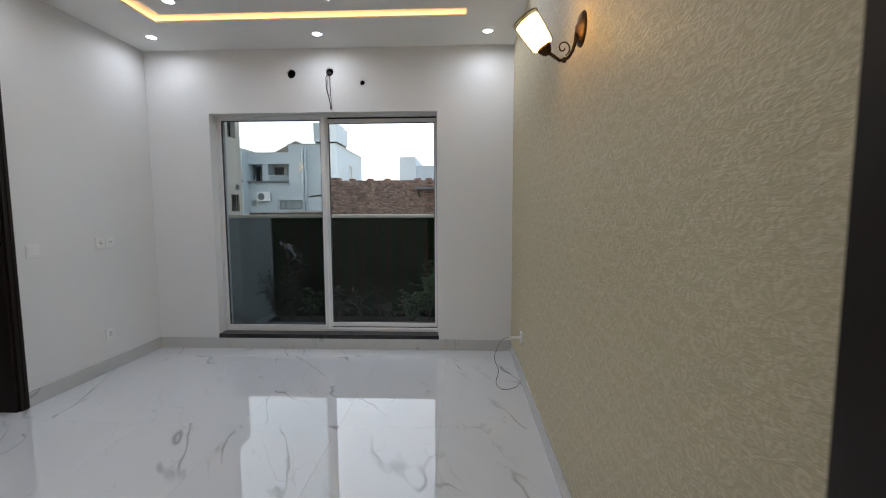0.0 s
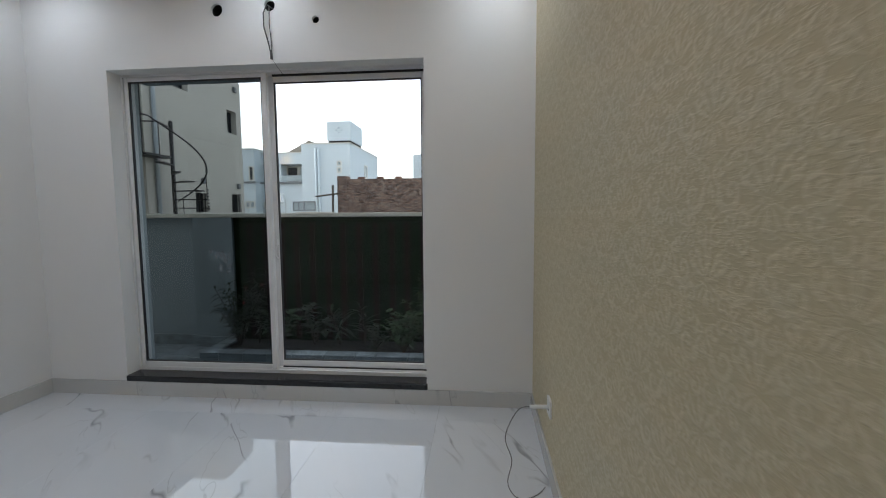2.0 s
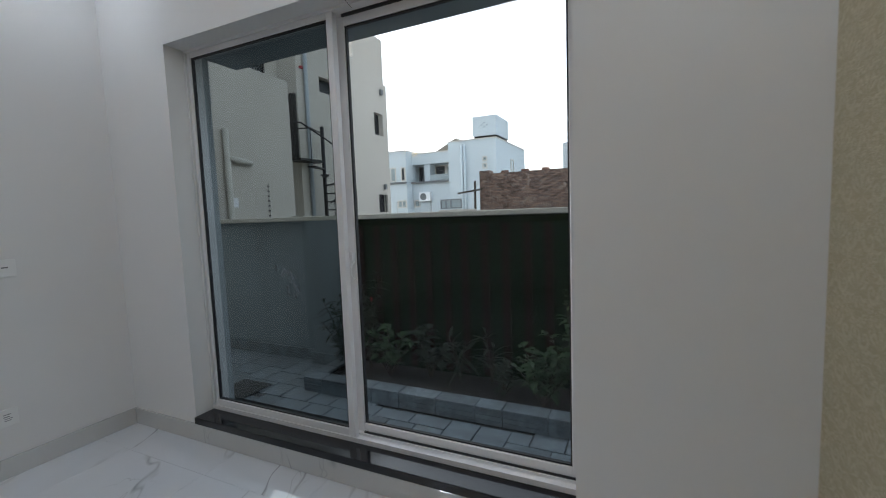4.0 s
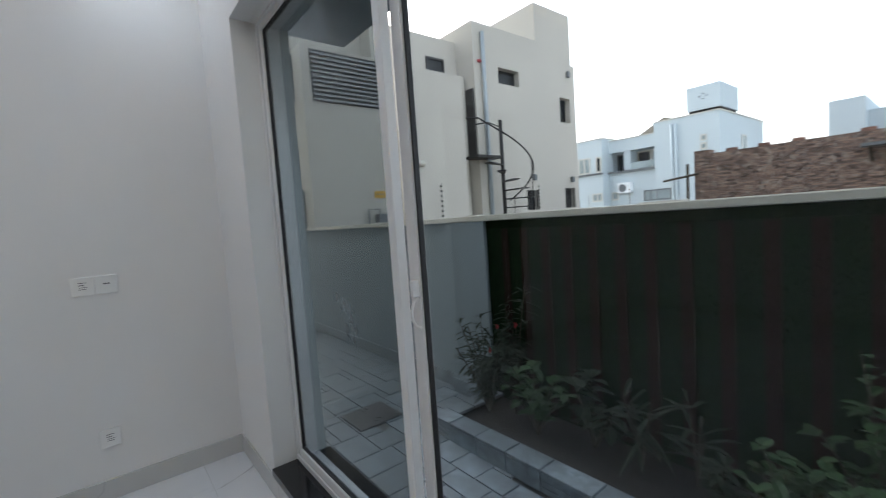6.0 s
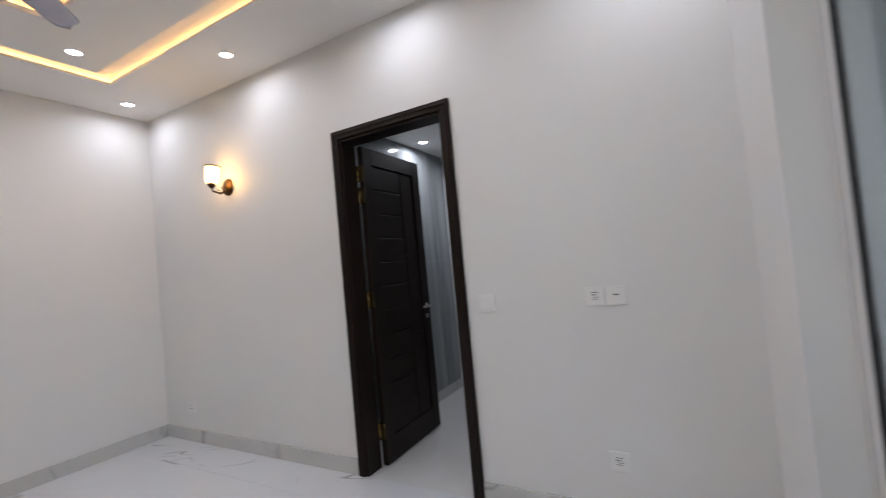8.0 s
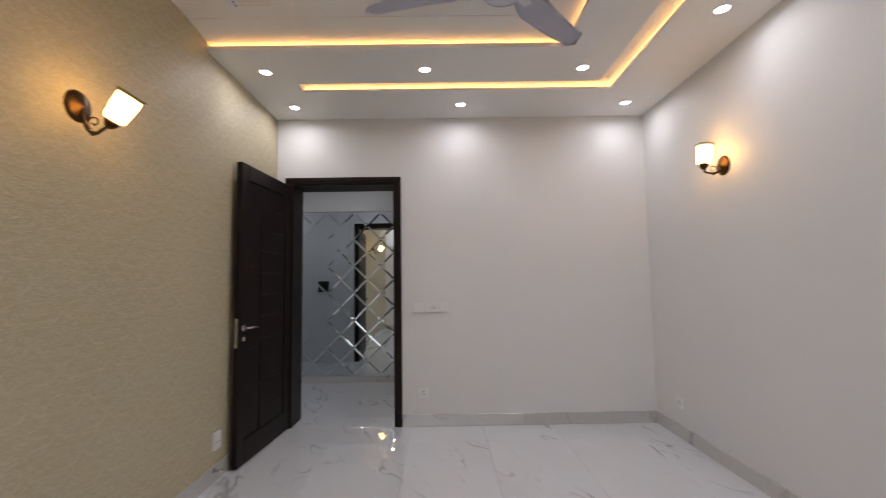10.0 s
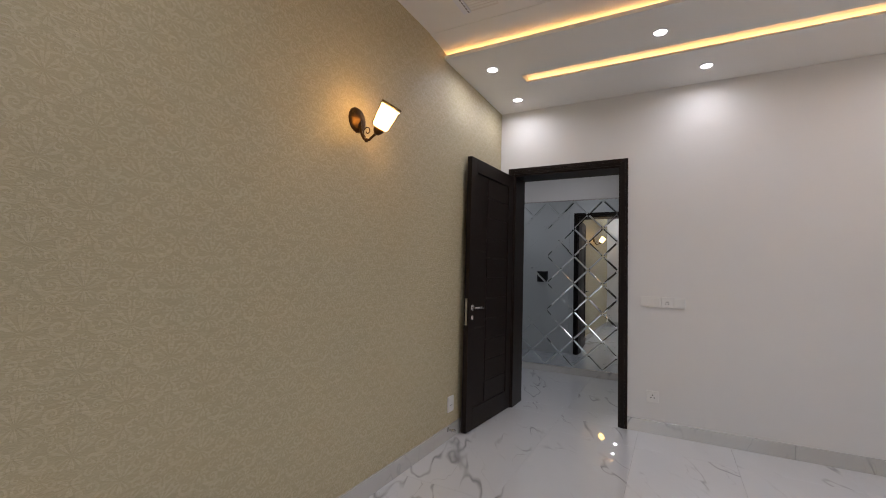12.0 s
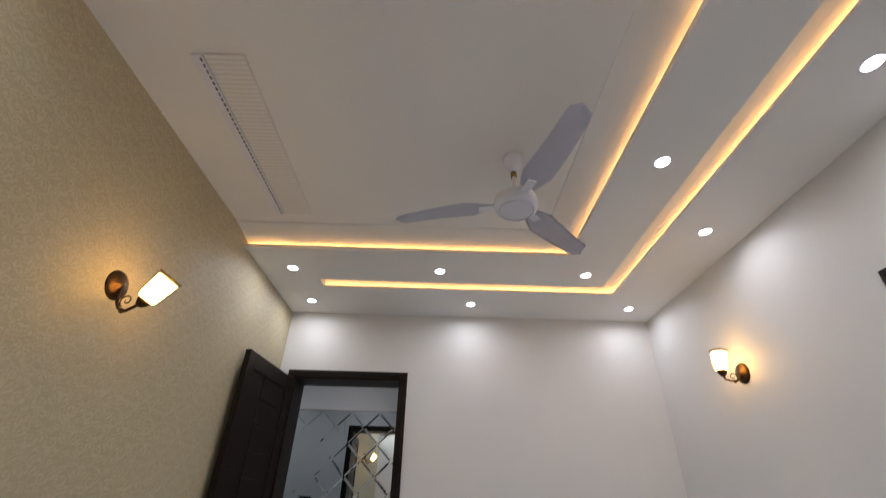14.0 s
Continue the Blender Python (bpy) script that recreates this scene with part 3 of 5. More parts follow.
# ---- doors ----
def door_frame(name, label, m, width, height, wallt, jamb=0.058):
    """A lining through the wall with mouldings on both sides; local x along the wall, y from the room side to the other."""
    ob = tagged(new(name), label, "door", "", "structure")
    ob.matrix_basis = m
    for nm, lo, hi in (("jamb", (0.0, 0.0, 0), (jamb, wallt, height)), ("jamb", (width - jamb, 0.0, 0), (width, wallt, height)), ("head", (jamb, 0.0, height - jamb), (width - jamb, wallt, height))):
        part(nm, boxes((lo, hi)), WOOD, ob)
    for y0, y1, s in ((-0.014, 0.0, -1), (wallt, wallt + 0.014, 1)):
        for lo, hi in (((-0.012, y0, 0), (jamb - 0.016, y1, height + 0.012)), ((width - jamb + 0.016, y0, 0), (width + 0.012, y1, height + 0.012)), ((jamb - 0.016, y0, height - jamb + 0.016), (width - jamb + 0.016, y1, height + 0.012))):
            part("architrave", soft_box(lo, hi, 0.003), WOOD, ob)
        for lo, hi in (((0.006, y0 + 0.006 * s, 0), (0.016, y1 + 0.006 * s, height - 0.006)), ((width - 0.016, y0 + 0.006 * s, 0), (width - 0.006, y1 + 0.006 * s, height - 0.006)), ((0.016, y0 + 0.006 * s, height - 0.016), (width - 0.016, y1 + 0.006 * s, height - 0.006))):
            part("bead", soft_box(lo, hi, 0.002, 1), WOOD, ob)
    return ob


def leaf(name, label, m, width, height, handle_side=1):
    """A door leaf; local x from the hinges to the lock, y through the leaf (0 to 0.04)."""
    ob = thing(name, label, "door", "", m)
    z0, t, st = 0.008, 0.040, 0.095
    for nm, lo, hi in (("stile", (0, 0, z0), (st, t, height)), ("stile", (width - st, 0, z0), (width, t, height)),
                       ("rail", (st, 0, z0), (width - st, t, z0 + 0.16)), ("rail", (st, 0, height - 0.11), (width - st, t, height))):
        part(nm, soft_box(lo, hi, 0.002, 1), WOOD, ob)
    a, b, c, d = st, width - st, z0 + 0.16, height - 0.11
    split = a + (b - a) * 0.66
    n = 11
    for i in range(n):
        za, zb = c + (d - c) * i / n, c + (d - c) * (i + 1) / n
        part("plank", soft_box((a + 0.001, 0.007, za + 0.003), (split - 0.003, t - 0.007, zb - 0.003), 0.004, 1), WOOD, ob)
    part("core", boxes(((a, 0.014, c), (b, t - 0.014, d))), WOOD, ob)
    for za, zb in ((c + 0.004, c + (d - c) * 0.33), (c + (d - c) * 0.33 + 0.006, c + (d - c) * 0.66), (c + (d - c) * 0.66 + 0.006, d - 0.004)):
        part("side_panel", soft_box((split + 0.004, 0.010, za), (b - 0.004, t - 0.010, zb), 0.006, 2), WOOD, ob)
    hx, hz_ = width - 0.055, 0.90
    part("lock_face", boxes(((width, 0.011, hz_ - 0.10), (width + 0.002, t - 0.011, hz_ + 0.10))), CHROME, ob, "steel lock face plate")
    for yo, s, reach in ((0.0, -1, 0.030), (t, 1, 0.046)):
        hd = part("handle", lathe([(0.0, 0.008), (0.020, 0.008), (0.024, 0.004), (0.024, 0.0), (0.0, 0.0)], 20, pose(hx, yo, hz_ + 0.03, -90 * s, 0, 0)), CHROME, ob, "steel lever handle on a round rose", True)
        part("lever", tube([(hx, yo, hz_ + 0.03), (hx, yo + (reach - 0.010) * s, hz_ + 0.03), (hx - 0.012, yo + reach * s, hz_ + 0.03), (hx - 0.06, yo + reach * s, hz_ + 0.03), (hx - 0.115, yo + (reach - 0.005) * s, hz_ + 0.028)], 0.0085, 10), CHROME, hd, "", True)
        part("key_cylinder", lathe([(0.0, 0.010), (0.018, 0.006), (0.020, 0.0), (0.0, 0.0)], 16, pose(hx, yo, hz_ - 0.045, -90 * s, 0, 0)), CHROME, hd, "", True)
    for z in (0.22, 1.05, 1.72, 1.86):
        part("hinge", boxes(((-0.007, 0.003, z - 0.05), (0.0, t - 0.003, z + 0.05))), BRIGHT, ob, "brass butt hinge")
        part("hinge_knuckle", lathe([(0.0, -0.052), (0.007, -0.052), (0.007, 0.052), (0.0, 0.052)], 10, pose(-0.005, -0.004, z)), BRIGHT, ob, "brass hinge knuckle", True)
    return ob


door_frame("door_1", "dark walnut door lining of the room's entrance", pose(DX1, YB + 0.002, 0, 0, 0, 180), DX1 - DX0, DZ, ST + 0.004)
leaf("entrance_door_leaf", "open dark walnut panelled door standing by the papered wall", pose(0.546, YB + 0.018, 0, 0, 0, 85.7), 0.79, DZ - 0.065)
door_frame("door_2", "dark walnut door lining of the bathroom doorway", pose(XL + 0.002, BY0, 0, 0, 0, 90), BY1 - BY0, BZ, 0.124)
leaf("bathroom_door_leaf", "dark walnut panelled door swung open into the bathroom", pose(XL - 0.135, BY0 + 0.062, 0, 0, 0, 181) @ Matrix.Diagonal((1, -1, 1, 1)), 0.69, BZ - 0.065)
part("stop", lathe([(0.0, 0.055), (0.012, 0.055), (0.012, 0.035), (0.007, 0.03), (0.007, 0.006), (0.016, 0.0), (0.0, 0.0)], 14, pose(XR - 0.011, 0.70, 0.075, 0, -90, 0)), CHROME, tagged(new("door_stop"), "small steel door stop on the skirting", "door stop"), smooth=True)


# ---- wall lamps ----
def sconce(m, tilt, drop, label):
    """Local x out of the wall, z up."""
    ob = thing("wall_lamp", label, "wall lamp", "wall lamps", m)
    part("backplate", lathe([(0.0, 0.026), (0.012, 0.026), (0.024, 0.020), (0.048, 0.014), (0.060, 0.008), (0.065, 0.0), (0.0, 0.0)], 32, pose(0, 0, 0, 0, 90, 0)), BRASS, ob, "round bronze backplate", True)
    pts = [(0.022, 0, -0.008)] + [(0.022 + 0.058 * (1 - math.cos(a)) * 0.9, 0, -0.012 - (0.066 + drop * 0.9) * math.sin(a)) for a in [k * math.pi / 9 for k in range(1, 7)]]
    pts += [(0.122, 0, -0.062 - drop * 0.6), (0.130, 0, -0.044 - drop)]
    part("arm", tube(pts, 0.0065, 10), BRASS, ob, "curved bronze arm", True)
    part("joint_knob", lathe([(0.0, 0.011), (0.007, 0.009), (0.011, 0.0), (0.007, -0.009), (0.0, -0.011)], 14, pose(0.066, 0, -0.078 - drop * 0.85)), BRASS, ob, "", True)
    curl = [(0.070 + 0.028 * (1 - k / 26) * math.cos(math.radians(250 - k * 20)), 0, -0.043 - drop * 0.6 + 0.030 * (1 - k / 26) * math.sin(math.radians(250 - k * 20))) for k in range(22)]
    part("scroll", tube(curl, 0.0028, 6), BRASS, ob, "thin bronze scroll", True)
    tip = pose(0.131, 0, -0.042 - drop) @ pose(0, 0, 0, 0, tilt, 0)
    part("cup", lathe([(0.0, -0.012), (0.012, -0.010), (0.020, 0.0), (0.027, 0.014), (0.029, 0.024), (0.0, 0.024)], 24, tip), BRASS, ob, "", True)
    part("shade", lathe([(0.0, 0.026), (0.034, 0.026), (0.040, 0.034), (0.044, 0.08), (0.047, 0.138), (0.044, 0.139), (0.0, 0.137)], 32, tip), SHADE, ob, "glowing cream glass shade", True)
    sg = part("outer_glass", lathe([(0.037, 0.025), (0.046, 0.034), (0.050, 0.08), (0.053, 0.150), (0.0515, 0.150), (0.0485, 0.08), (0.0445, 0.036), (0.037, 0.027)], 32, tip), SHADEGLASS, ob, "clear outer glass", True)
    sg.visible_shadow = False
    part("rim", lathe([(0.0535, 0.147), (0.0545, 0.150), (0.0535, 0.153), (0.0508, 0.150), (0.0535, 0.147)], 32, tip), BRIGHT, ob, "thin gilt rim", True)
    return ob


sconce(pose(XR, 1.79, 1.953, 0, 0, 180), 34, 0.04, "bronze wall lamp, lit glass shade leaning outward, on wallpaper")
sconce(pose(XL, 0.765, 1.950, 0, 0, 0), -7, -0.03, "bronze wall lamp with upright lit glass shade on white wall")


# ---- ceiling fan ----
def ceiling_fan(x, y, turn):
    ob = thing("ceiling_fan", "white three-bladed ceiling fan at rest under the raised ceiling", "fan", "", pose(x, y, ZU))
    part("canopy", lathe([(0.0, 0.0), (0.050, 0.0), (0.052, -0.012), (0.040, -0.055), (0.022, -0.085), (0.0, -0.087)], 28), FANW, ob, "", True)
    part("down_rod", lathe([(0.0, -0.08), (0.011, -0.08), (0.011, -0.245), (0.0, -0.245)], 14), FANW, ob, "", True)
    part("coupling", lathe([(0.0, -0.095), (0.016, -0.095), (0.016, -0.125), (0.0, -0.125)], 14), BRIGHT, ob, "small brass coupling", True)
    part("motor_housing", lathe([(0.0, -0.235), (0.03, -0.238), (0.082, -0.250), (0.103, -0.270), (0.109, -0.300), (0.104, -0.324), (0.086, -0.336), (0.0, -0.338)], 40), FANW, ob, "", True)
    part("band", lathe([(0.0845, -0.334), (0.0875, -0.337), (0.0845, -0.341), (0.082, -0.337), (0.0845, -0.334)], 40), FANB, ob, "thin bright ring", True)
    for k in range(3):
        a = turn + 120 * k
        bm = bmesh.new()
        rows = []
        for i in range(21):
            q_ = i / 20
            r = 0.125 + 0.51 * q_
            wdt = 0.158 - 0.060 * q_
            if q_ > 0.90:
                wdt *= math.sqrt(max(0.03, 1 - ((q_ - 0.90) / 0.10) ** 2))
            if q_ < 0.2:
                wdt *= 0.45 + 2.75 * q_
            rows.append([bm.verts.new((r, 0.010 * math.sin(q_ * math.pi) + wdt * (j / 6 - 0.5), -0.288 - 0.004 * q_ - 0.022 * (j / 6 - 0.5) - 0.004 * ((j / 6 - 0.5) * 2) ** 2)) for j in range(7)])
        for p, q in zip(rows, rows[1:]):
            for j in range(6):
                bm.faces.new((p[j], q[j], q[j + 1], p[j + 1]))
        bmesh.ops.solidify(bm, geom=bm.faces[:], thickness=0.003)
        bm.transform(pose(0, 0, 0, 0, 0, a))
        bl = part("blade", bm, FANB, ob, "", True)
        br = soft_box((0.085, -0.022, -0.300), (0.19, 0.022, -0.293), 0.003, 1)
        br.transform(pose(0, 0, 0, 0, 0, a))
        part("blade_iron", br, FANW, bl)
    return ob


ceiling_fan(-1.085, 1.745, -16)

# ---- slot diffuser of the air conditioner ----
vent = thing("ceiling_vent", "long white ceiling air vent with a slotted grille", "air vent", "", pose(0.115, 1.20, ZU - 0.004))
part("frame", soft_box((0.175, 0.0, -0.012), (0.225, 1.12, 0.004), 0.003, 1), FANW, vent)
part("return_panel", boxes(((0.0, 0.0, -0.003), (0.172, 1.12, 0.004))), GRILLE, vent)
for i in range(46):
    y = 0.018 + 1.084 * i / 45
    part("slat", boxes(((0.004, y, -0.005), (0.168, y + 0.014, -0.003))), CEIL, vent)
# Slots are raised grey strips; the colour stands for the shade inside them.
for i in range(38):
    y = 0.02 + 1.08 * i / 37
    part("slot", boxes(((0.181, y - 0.009, -0.0135), (0.189, y + 0.009, -0.0118))), SLOTG, vent)


# ---- switches and sockets ----
def plate(name, label, m, w, h, bars=(), holes=(), keys=0):
    """A wall plate; local x along the wall, y out of it, z up from its middle."""
    ob = thing(name, label, "socket" if holes else "switch", "", m)
    part("cover", soft_box((-w / 2, 0, -h / 2), (w / 2, 0.011, h / 2), 0.003), PLASTIC, ob)
    for i in range(keys):
        kw = (w - 0.016) / keys
        x = -w / 2 + 0.008 + kw * i
        part("rocker", soft_box((x + 0.0015, 0.0105, -h / 2 + 0.012), (x + kw - 0.0015, 0.0145, h / 2 - 0.012), 0.0015, 1), PLASTIC, ob)
    for x, z, bw, bh in bars:
        part("print_bar", boxes(((x - bw / 2, 0.0108, z - bh / 2), (x + bw / 2, 0.0115, z + bh / 2))), INK, ob)
    # Pin holes are dark discs on the cover, their shade put into the colour.
    for x, z, r in holes:
        part("pin_hole", lathe([(0.0, 0.0118), (r, 0.0118), (r, 0.0105)], 10, pose(x, 0, z) @ pose(0, 0, 0, -90, 0, 0) @ pose(0, 0, 0)), DARK, ob)
    return ob


LABELBARS = ((0.0, 0.017, 0.030, 0.003), (0.004, 0.006, 0.022, 0.004), (-0.003, -0.004, 0.030, 0.0025), (0.0, -0.013, 0.026, 0.003))
west = lambda y, z: pose(XL, y, z, 0, 0, -90)
south = lambda x, z: pose(x, YB, z, 0, 0, 0)
east = lambda y, z: pose(XR, y, z, 0, 0, 90)
plate("wall_switch", "white blank switch plate beside the bathroom door", west(2.765, 1.018), 0.086, 0.086, keys=1)
plate("wall_socket", "white socket plate with a printed label", west(3.293, 1.030), 0.086, 0.086, LABELBARS)
plate("wall_socket", "white socket plate with a short print mark", west(3.381, 1.030), 0.086, 0.086, ((0.0, 0.004, 0.026, 0.006),))
plate("wall_socket", "white low socket plate with a printed label", west(3.325, 0.298), 0.082, 0.086, LABELBARS)
plate("wall_socket", "white low socket plate near the corner", west(0.10, 0.27), 0.086, 0.086, (), ((-0.011, -0.008, 0.004), (0.011, -0.008, 0.004), (0, 0.012, 0.005)))
plate("switch_board", "wide white switch plate beside the entrance door", south(-0.627, 1.006), 0.142, 0.082, keys=3)
plate("wall_socket", "white socket plate with a small mark by the switches", south(-0.741, 1.006), 0.080, 0.082, ((0.0, 0.004, 0.020, 0.005),), ((-0.010, -0.012, 0.004), (0.010, -0.012, 0.004)))
plate("wall_switch", "white fan dimmer plate at the end of the switches", south(-0.824, 1.006), 0.080, 0.082, ((0.0, 0.0, 0.024, 0.006),), keys=1)
plate("wall_socket", "white low socket plate by the entrance", south(-0.640, 0.280), 0.086, 0.086, (), ((-0.011, -0.008, 0.004), (0.011, -0.008, 0.004), (0, 0.012, 0.005)))
plate("wall_socket", "white low socket plate on the papered wall by the window", east(3.22, 0.325), 0.080, 0.084, (), ((-0.011, -0.008, 0.004), (0.011, -0.008, 0.004)))
plate("wall_socket", "white low socket plate on the papered wall behind the door", east(0.66, 0.245), 0.086, 0.11, (), ((-0.011, -0.008, 0.004), (0.011, -0.008, 0.004)))

# ---- open pipe holes over the window, loose wires ----
for x, z, r in HOLES:
    ob = thing("pipe_hole", "round open pipe hole cut in the white wall", "hole", "holes over the window", pose(x, YW, z))
    bm = bmesh.new()
    outer, inner, deep = [], [], []
    for i in range(32):
        a = 2 * math.pi * i / 32
        c, s = math.cos(a), math.sin(a)
        k = 0.05 / max(abs(c), abs(s))
        rr = r * (1 + 0.07 * noise.noise((c * 2 + x * 9, s * 2, 0)))
        outer.append(bm.verts.new((k * c, 0.0, k * s)))
        inner.append(bm.verts.new((rr * c, 0.001, rr * s)))
        deep.append(bm.verts.new((rr * c, 0.02, rr * s)))
    for i in range(32):
        j = (i + 1) % 32
        bm.faces.new((outer[i], outer[j], inner[j], inner[i]))
        bm.faces.new((inner[i], inner[j], deep[j], deep[i]))
    part("plaster_edge", bm, WHITE, ob)
    # Closed tube coloured near-black: the hole's inner shade put into its colour.
    part("pipe_end", lathe([(r * 1.1, 0.004), (r * 1.1, 0.12), (0.0, 0.12)], 24, pose(0, 0, 0, -90, 0, 0)), DARK, ob, "hole lining coloured dark for the shade inside")
hx, hz = HOLES[1][0], HOLES[1][1]
part("wire", tube([(hx, YW + 0.05, hz), (hx - 0.005, YW - 0.02, hz - 0.005), (hx - 0.022, YW - 0.035, hz - 0.06), (hx - 0.024, YW - 0.03, hz - 0.14), (hx - 0.006, YW - 0.02, hz - 0.22), (hx + 0.010, YW - 0.018, hz - 0.30)], 0.0042), WIRE, tagged(new("hanging_cable"), "dark cable hanging from the pipe hole", "cable"), "", True)
cab = bpy.data.objects["hanging_cable"]
part("wire", tube([(hx + 0.004, YW - 0.012, hz - 0.01), (hx + 0.006, YW - 0.018, hz - 0.12), (hx + 0.012, YW - 0.012, hz - 0.25), (hx + 0.010, YW - 0.018, hz - 0.32)], 0.003), WIRE, cab, "", True)
part("tape_end", tube([(hx + 0.010, YW - 0.018, hz - 0.285), (hx + 0.012, YW - 0.020, hz - 0.325)], 0.008), WIRE, cab, "taped cable end", True)
part("thin_strand", tube([(hx + 0.012, YW - 0.018, hz - 0.32), (hx + 0.03, YW + 0.01, hz - 0.36), (hx + 0.05, YW + 0.06, hz - 0.40)], 0.0012, 6), WIRE, cab)
fc = tagged(new("floor_cable"), "thin dark cable hanging from a plug onto the marble floor", "cable")
knots = [Vector(p) for p in ((0.548, 3.22, 0.325), (0.495, 3.215, 0.312), (0.447, 3.21, 0.230), (0.434, 3.20, 0.165), (0.462, 3.17, 0.09), (0.440, 3.12, 0.02), (0.463, 3.052, 0.004), (0.509, 3.03, 0.004), (0.574, 3.073, 0.004), (0.612, 3.131, 0.004))]
pts = []
for k in range(len(knots) - 1):
    p0, p1, p2, p3 = knots[max(k - 1, 0)], knots[k], knots[k + 1], knots[min(k + 2, len(knots) - 1)]
    for u in (0, 0.25, 0.5, 0.75):
        pts.append(tuple(0.5 * (2 * p1 + (p2 - p0) * u + (2 * p0 - 5 * p1 + 4 * p2 - p3) * u * u + (3 * p1 - p0 - 3 * p2 + p3) * u ** 3)))
part("wire", tube(pts, 0.0021, 6), WIRE, fc, "", True)
part("stub", lathe([(0.0, 0.085), (0.007, 0.085), (0.009, 0.06), (0.010, 0.0), (0.0, 0.0)], 14, pose(XR - 0.010, 3.22, 0.325, 0, -90, 0)), PLASTIC, tagged(new("plug"), "slim white plug in the low socket, cable hanging from it", "plug"), smooth=True)


# ---- lobby behind the entrance, with the mirror wall ----
MY = -1.90
LX0, LX1, LY0 = -1.7, 2.3, YB - ST
lob_floor = struct("lobby_floor", boxes(((LX0, MY - 0.1, -0.14), (LX1, LY0, -0.008)), ((DX0, LY0, -0.14), (DX1, YB, -0.008))), GROUT, "lobby floor of white marble tiles", "floor")
struct("wall_lobby_south", boxes(((LX0 - 0.1, MY - 0.22, -0.14), (LX1 + 0.1, MY - 0.02, 2.75))), WHITE, "white lobby wall behind the mirror", "wall")
struct("wall_lobby_west", boxes(((LX0 - 0.12, MY - 0.02, -0.14), (LX0, LY0, 2.75))), WHITE, "white lobby end wall", "wall")
struct("wall_lobby_east", boxes(((LX1, MY - 0.02, -0.14), (LX1 + 0.12, LY0, 2.75))), WHITE, "white lobby end wall", "wall")
struct("wall_lobby_north", boxes(((XR + 0.12, LY0, -0.14), (LX1, LY0 + 0.12, 2.75))), WHITE, "white lobby wall beside the room", "wall")
struct("lobby_ceiling", boxes(((LX0 - 0.12, MY - 0.22, 2.60), (LX1 + 0.12, LY0, 2.66))), CEIL, "plain white lobby ceiling", "ceiling")
part("plinth", soft_box((LX0, MY - 0.02, 0), (LX1, MY + 0.012, 0.082), 0.002, 1), SKIRT, tagged(new("lobby_baseboard"), "marble skirting under the mirror", "skirting", "", "structure"))
mir = thing("mirror_wall", "wall-sized mirror with bevelled strips in a diamond lattice", "mirror")
for a, b in ((LX0, -0.92), (-0.918, 0.34), (0.342, LX1)):
    part("mirror_sheet", boxes(((a, MY - 0.018, 0.086), (b, MY, 2.118))), MIRROR, mir)
part("top_trim", soft_box((LX0, MY - 0.02, 2.118), (LX1, MY + 0.006, 2.132), 0.002, 1), CHROME, mir)


def bevel_strip(x0, z0, x1, z1):
    a, b = Vector((x0, 0, z0)), Vector((x1, 0, z1))
    d = (b - a).normalized()
    s = Vector((-d.z, 0, d.x)) * 0.0105
    bm = bmesh.new()
    tilt = 0.0022
    lo = [bm.verts.new(p + Vector((0, MY + 0.0006, 0))) for p in (a + s, b + s, b - s, a - s)]
    hi = [bm.verts.new(p + Vector((0, MY + 0.0006 + tilt, 0))) for p in (a + d * 0.02, b - d * 0.02)]
    for f in ((lo[0], lo[1], hi[1], hi[0]), (lo[2], lo[3], hi[0], hi[1]), (lo[1], lo[2], hi[1]), (lo[3], lo[0], hi[0])):
        bm.faces.new(f)
    part("bevelled_strip", bm, MIRROR, mir)


PW, PH = 0.1685, 0.1685
for i in range(-9, 13):
    for k in range(0, 12):
        if (i + k) % 2:
            continue
        cx, cz = 0.287 + i * PW, 0.086 + k * PH
        for sx in (-1, 1):
            ex, ez = cx + sx * PW, cz + PH
            if LX0 < ex < LX1 and ez < 2.118:
                ux, uz = ex - cx, ez - cz
                bevel_strip(cx + ux * 0.06, cz + uz * 0.06, ex - ux * 0.06, ez - uz * 0.06)
# Unseen lobby downlights, placed to light the lobby; a mirror glint suggests one.
pl = downlight(0.25, -1.15, 2.60, 1.4)
pl = downlight(1.6, -1.15, 2.60, 1.4)
box = thing("junction_box", "dark open electrical box on the lobby wall", "electrical box", "", pose(1.04, LY0, 1.17, 0, 0, 180))
part("rim", soft_box((-0.085, 0, -0.085), (0.085, 0.02, 0.085), 0.004), GASKET, box)
part("cover", soft_box((-0.065, 0.02, -0.065), (0.065, 0.026, 0.065), 0.003), DARK, box)

# ---- bathroom seen through its door ----
BX0, BX1, BYA, BYB, BZC = -4.42, XL - 0.12, 1.64, 3.30, 2.30
struct("bathroom_floor", boxes(((BX0, BYA, -0.14), (BX1, BYB, -0.001)), ((BX1, BY0, -0.14), (XL, BY1, -0.001))), BATHFLOOR, "pale bathroom floor", "floor")
bw1 = struct("wall_bathroom_south", boxes(((BX0 - 0.1, BYA - 0.12, -0.14), (BX1, BYA - 0.009, 2.6))), GROUT, "bathroom wall tiled in streaked grey", "wall")
bw2 = struct("wall_bathroom_west", boxes(((BX0 - 0.12, BYA, -0.14), (BX0 - 0.009, BYB, 2.6))), GROUT, "bathroom wall tiled in streaked grey", "wall")
struct("wall_bathroom_north", boxes(((BX0 - 0.12, BYB, -0.14), (BX1, BYB + 0.12, 2.6))), TILE, "bathroom wall tiled in streaked grey", "wall")
